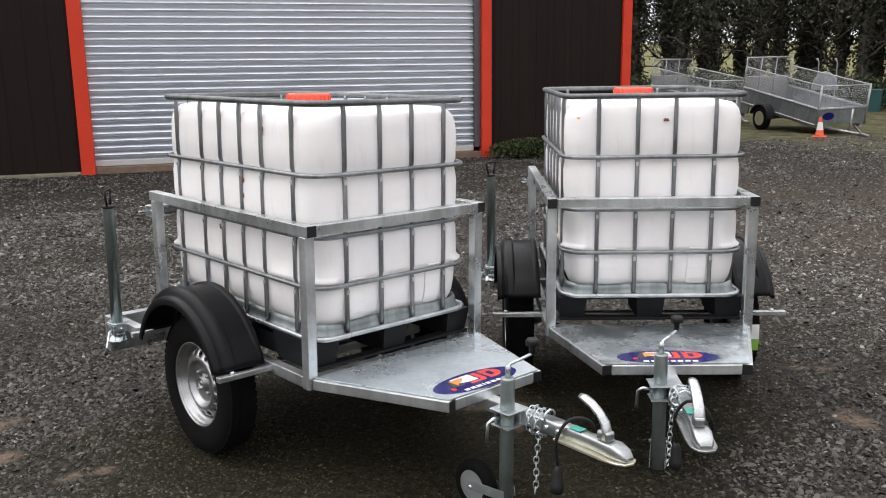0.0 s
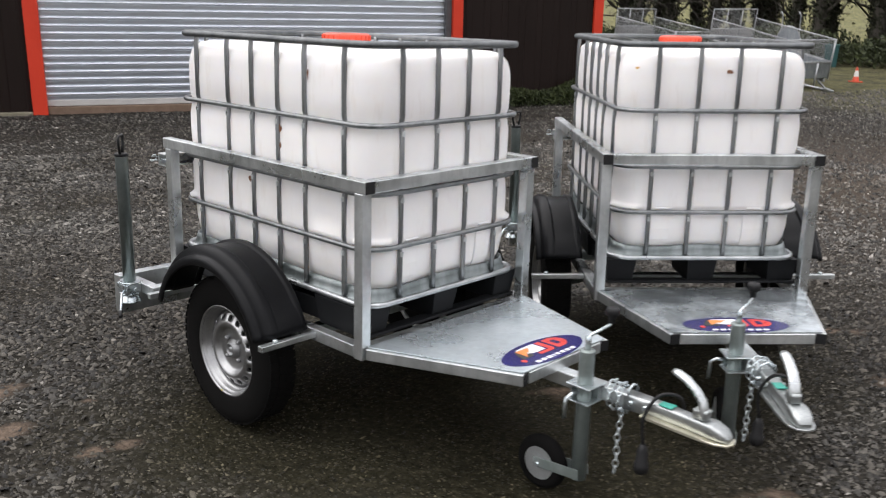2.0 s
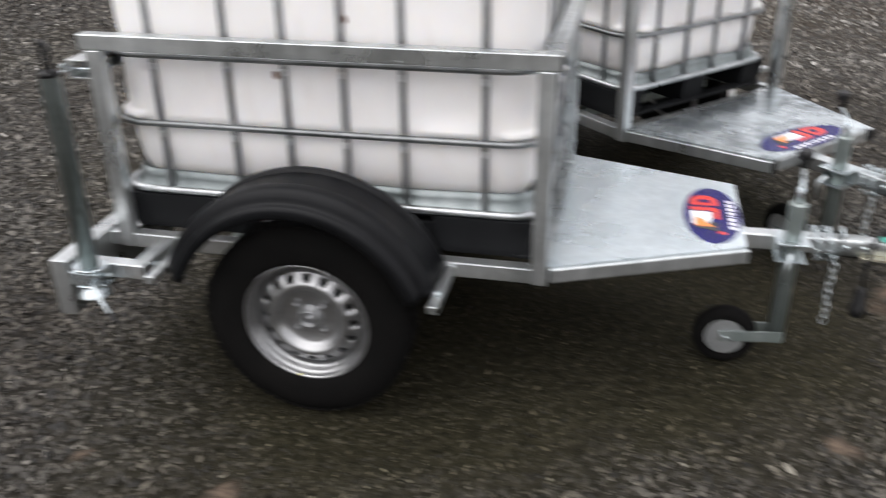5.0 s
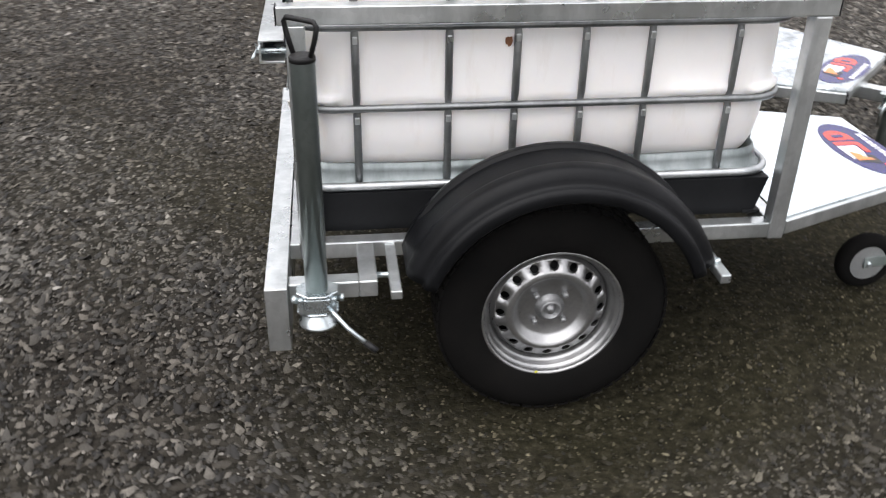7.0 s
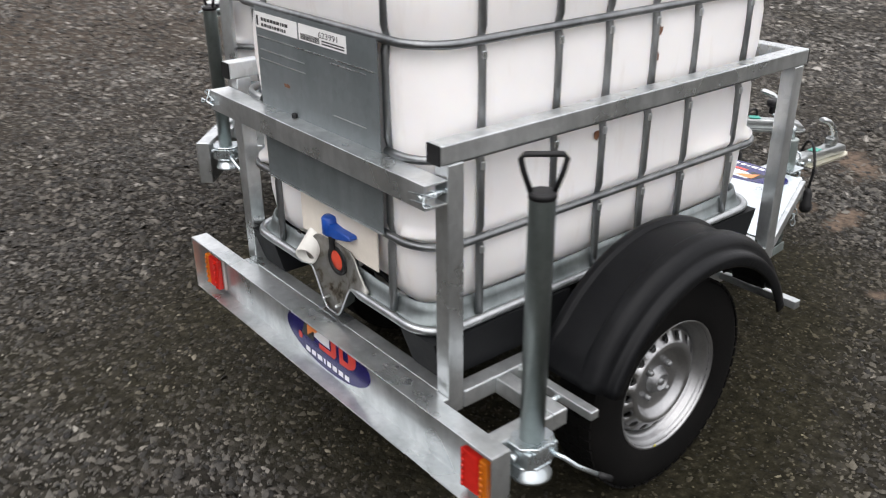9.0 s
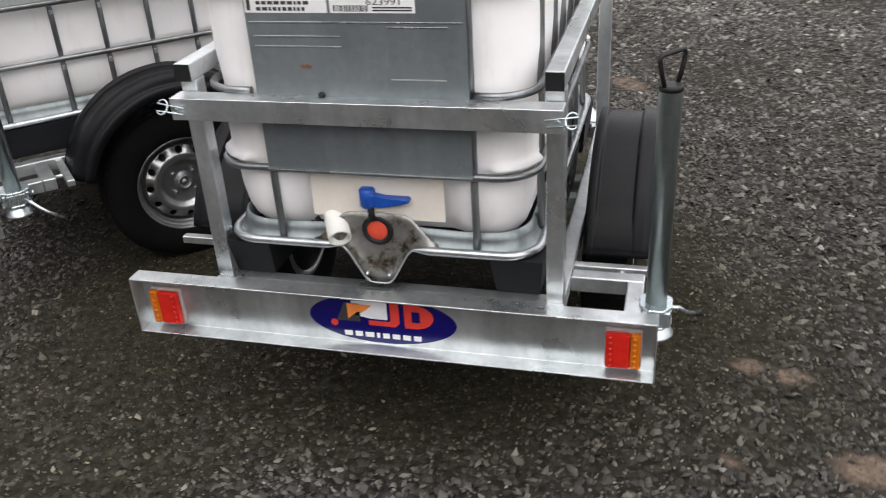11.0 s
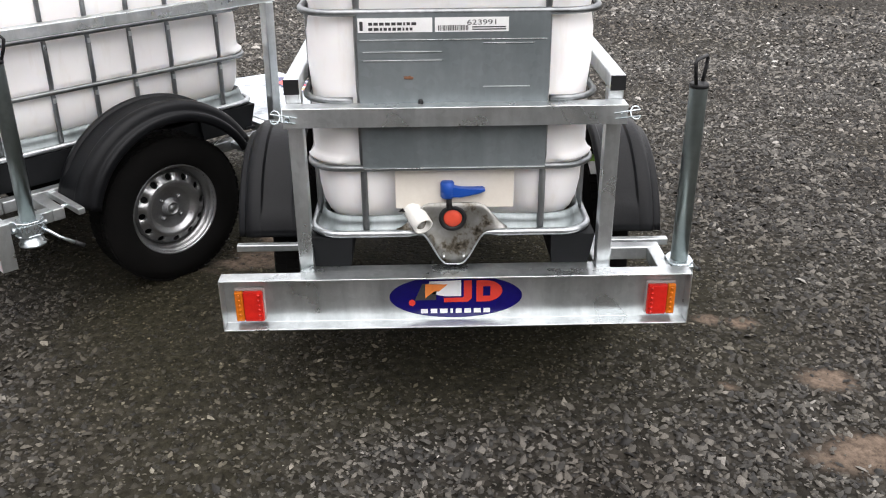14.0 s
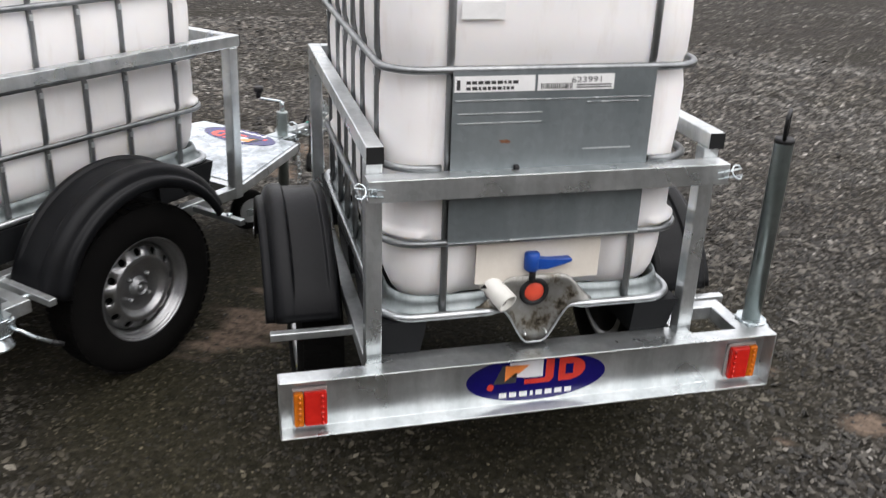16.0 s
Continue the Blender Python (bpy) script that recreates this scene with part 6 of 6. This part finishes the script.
for o in list(trailer_b.children):
    corner = min(v[1] for v in o.bound_box) if o.type == "MESH" else 0
    side = -1 if corner < 0 else 1
    if o.name.split(".")[0] == "mudguard":  # turned back a little on its wheel, and set higher
        o.matrix_local = Matrix.Translation((0.012, -0.016 * side, 0.350)) @ Matrix.Rotation(radians(-7), 4, "Y") @ Matrix.Translation((-0.012, 0, -0.338))
    elif o.name.startswith("road_wheel"):
        for c in list(o.children):
            bpy.data.objects.remove(c)
        bpy.data.objects.remove(o)
for o in trailer_b.children_recursive:  # its coupling is plain grey all over
    if o.name.startswith("flange"):
        o.data = o.data.copy()
        o.data.materials[0] = COUPLING
        tagged(o, "grey zinc flange")
for side in (-1, 1):  # steel wheels of another make, with twelve larger holes
    road_wheel(trailer_b, side * 0.655, side, 12, 0.0168, 0.315)
tank_a = caged_tank(A_POSE @ Matrix.Translation((0, 0.012, 0)), "white plastic tank in a steel cage with a red lid")
tank_b = copy_thing(tank_a, B_POSE @ Matrix.Translation((-0.052, 0.028, 0)))
tagged(tank_b, "white plastic caged tank with red lid on the angled trailer")


def text_mesh(words, size, m, parent, material):
    cu = bpy.data.curves.new("words", "FONT")
    cu.body, cu.size, cu.extrude = words, size, 0.0003
    ob = bpy.data.objects.new("words", cu)
    me = bpy.data.meshes.new_from_object(ob)
    bpy.data.objects.remove(ob)
    me.materials.append(material)
    o = new("number", me)
    o.parent, o.matrix_local = parent, m
    return o


def plate_labels(t):
    """The two paper labels along the top of the plate."""
    xl = X0 - 0.0192
    a = part("paper_label", box((xl - 0.0006, 0.058, 1.328), (xl, 0.288, 1.372), 0.0), LABEL_WHITE, t, "white printed shipping label")
    b = part("paper_label", box((xl - 0.0006, -0.178, 1.328), (xl, 0.050, 1.372), 0.0), LABEL_WHITE, t, "white barcode label with a number")
    face = Matrix(((0, 0, -1, xl - 0.0008), (-1, 0, 0, 0), (0, 1, 0, 0), (0, 0, 0, 1)))
    text_mesh("623991", 0.026, face @ Matrix.Translation((0.048, 1.349, 0)) @ Matrix.Diagonal((1.25, 0.85, 1, 1)), b, INK)
    rng = random.Random(5)
    for row, z in enumerate((1.354, 1.338)):
        y = 0.255
        while y > 0.115:
            w = rng.uniform(0.006, 0.016)
            part("print_bar", box((xl - 0.0012, y - w, z - 0.0045), (xl - 0.0007, y, z + 0.0045), 0.0), INK, a)
            y -= w + 0.004
    part("print_bar", box((xl - 0.0012, 0.272, 1.334), (xl - 0.0007, 0.282, 1.362), 0.0), INK, a)
    y = 0.040
    while y > -0.055:
        w = rng.uniform(0.0015, 0.004)
        part("print_bar", box((xl - 0.0012, y - w, 1.332), (xl - 0.0007, y, 1.348), 0.0), INK, b)
        y -= w + rng.uniform(0.0015, 0.003)
    for z in (1.335, 1.342):
        part("print_bar", box((xl - 0.0012, -0.170, z - 0.0018), (xl - 0.0007, -0.065, z + 0.0018), 0.0), INK, b)


plate_labels(tank_a)


def tyre_tag(trailer, side, y, angle):
    """A paper tag, white with a green end, round the tread of one wheel."""
    wheel = min((o for o in trailer.children if o.name.startswith("road_wheel")), key=lambda o: abs(o.children[0].bound_box[0][1] - side * 0.57))
    for mat_, a0, a1, nm in ((LABEL_WHITE, angle, angle + 14, "tyre_label"), (GREEN_TAG, angle - 12, angle, "tyre_label")):
        bm = bmesh.new()
        rows = []
        for k in range(7):
            a = radians(a0 + (a1 - a0) * k / 6)
            rows.append([bm.verts.new((0.008 + q * math.cos(a), yy, (0.315 if trailer is trailer_b else 0.307) + q * math.sin(a))) for q, yy in ((0.3515, y - 0.03), (0.3515, y + 0.03), (0.3505, y + 0.03), (0.3505, y - 0.03))])
        for u, w in zip(rows, rows[1:]):
            for k in range(4):
                bm.faces.new((u[k], u[(k + 1) % 4], w[(k + 1) % 4], w[k]))
        bm.faces.new(rows[0])
        bm.faces.new(rows[-1])
        part(nm, bm, mat_, wheel, "paper label round the tyre")


tyre_tag(trailer_b, 1, 0.690, -4)
tyre_tag(trailer_a, -1, -0.600, 100)


def fleck(t, material, at, normal, w, h, seed):
    """A small ragged stain or scrap stuck to the plastic, or the painted shade of a dent."""
    rng = random.Random(seed)
    pts = []
    for k in range(14):
        a = k * math.tau / 14
        r = rng.uniform(0.55, 1.1)
        pts.append((w * r * math.cos(a), h * r * math.sin(a)))
    n = Vector(normal)
    u = Vector((0, 0, 1)).cross(n).normalized()
    m = Matrix.Identity(4)
    for i, axis in enumerate((u, Vector((0, 0, 1)), n)):
        for j in range(3):
            m[j][i] = axis[j]
    m.translation = at
    part("stain", prism(pts, m, 0.0012), material, t, "small rust-brown fleck or painted dent shade")


YS = -Y1 + 0.0150
for x, z, w, h, seed in ((0.322, 1.567, 0.006, 0.026, 1), (0.121, 1.318, 0.012, 0.020, 2), (0.120, 1.245, 0.009, 0.014, 3), (-0.115, 1.062, 0.013, 0.020, 4)):
    fleck(tank_a, RUST, (x, YS - bulge(x, z, SIDE_X), z), (0, -1, 0), w, h, seed)
# black flecks paint the shade in small dents along the shoulder
for x, z, seed in ((0.109, 1.622, 5), (0.262, 1.628, 10), (0.418, 1.630, 6)):
    fleck(tank_a, INK, (x, -0.4395, z), (0, -0.86, 0.5), 0.007, 0.019, seed)
fleck(tank_b, RUST, (X1 - 0.0150 + bulge(0.045, 1.575, FRONT_Y), 0.045, 1.575), (1, 0, 0), 0.021, 0.013, 7)
fleck(tank_b, OCHRE, (X1 - 0.0135, -0.404, 1.590), (0.93, -0.37, 0), 0.012, 0.007, 8)
fleck(tank_a, RUST, (X0 - 0.0195, 0.135, 1.186), (-1, 0, 0), 0.020, 0.007, 9)
YELLOW = varied("yellow_paint", (0.55, 0.52, 0.05), (0.65, 0.62, 0.08), 60, (0.5, 0.6))
for tr in (trailer_a, trailer_b):
    for wh in [o for o in tr.children if o.name.startswith("road_wheel")]:
        side = 1 if wh.children[0].bound_box[6][1] > 0 else -1
        part("paint_dot", lathe([(0.0055, side * 0.7000), (0.004, side * 0.7020), (0.0005, side * 0.7022)], (-0.030, 0, 0.103), "y", 10), YELLOW, wh, "yellow balance dot")
part("tape_remnant", box((X0 - 0.0030, 0.150, 1.520), (X0 + 0.0005, 0.270, 1.566), 0.0), LABEL_WHITE, tank_a, "pale torn tape remnant")
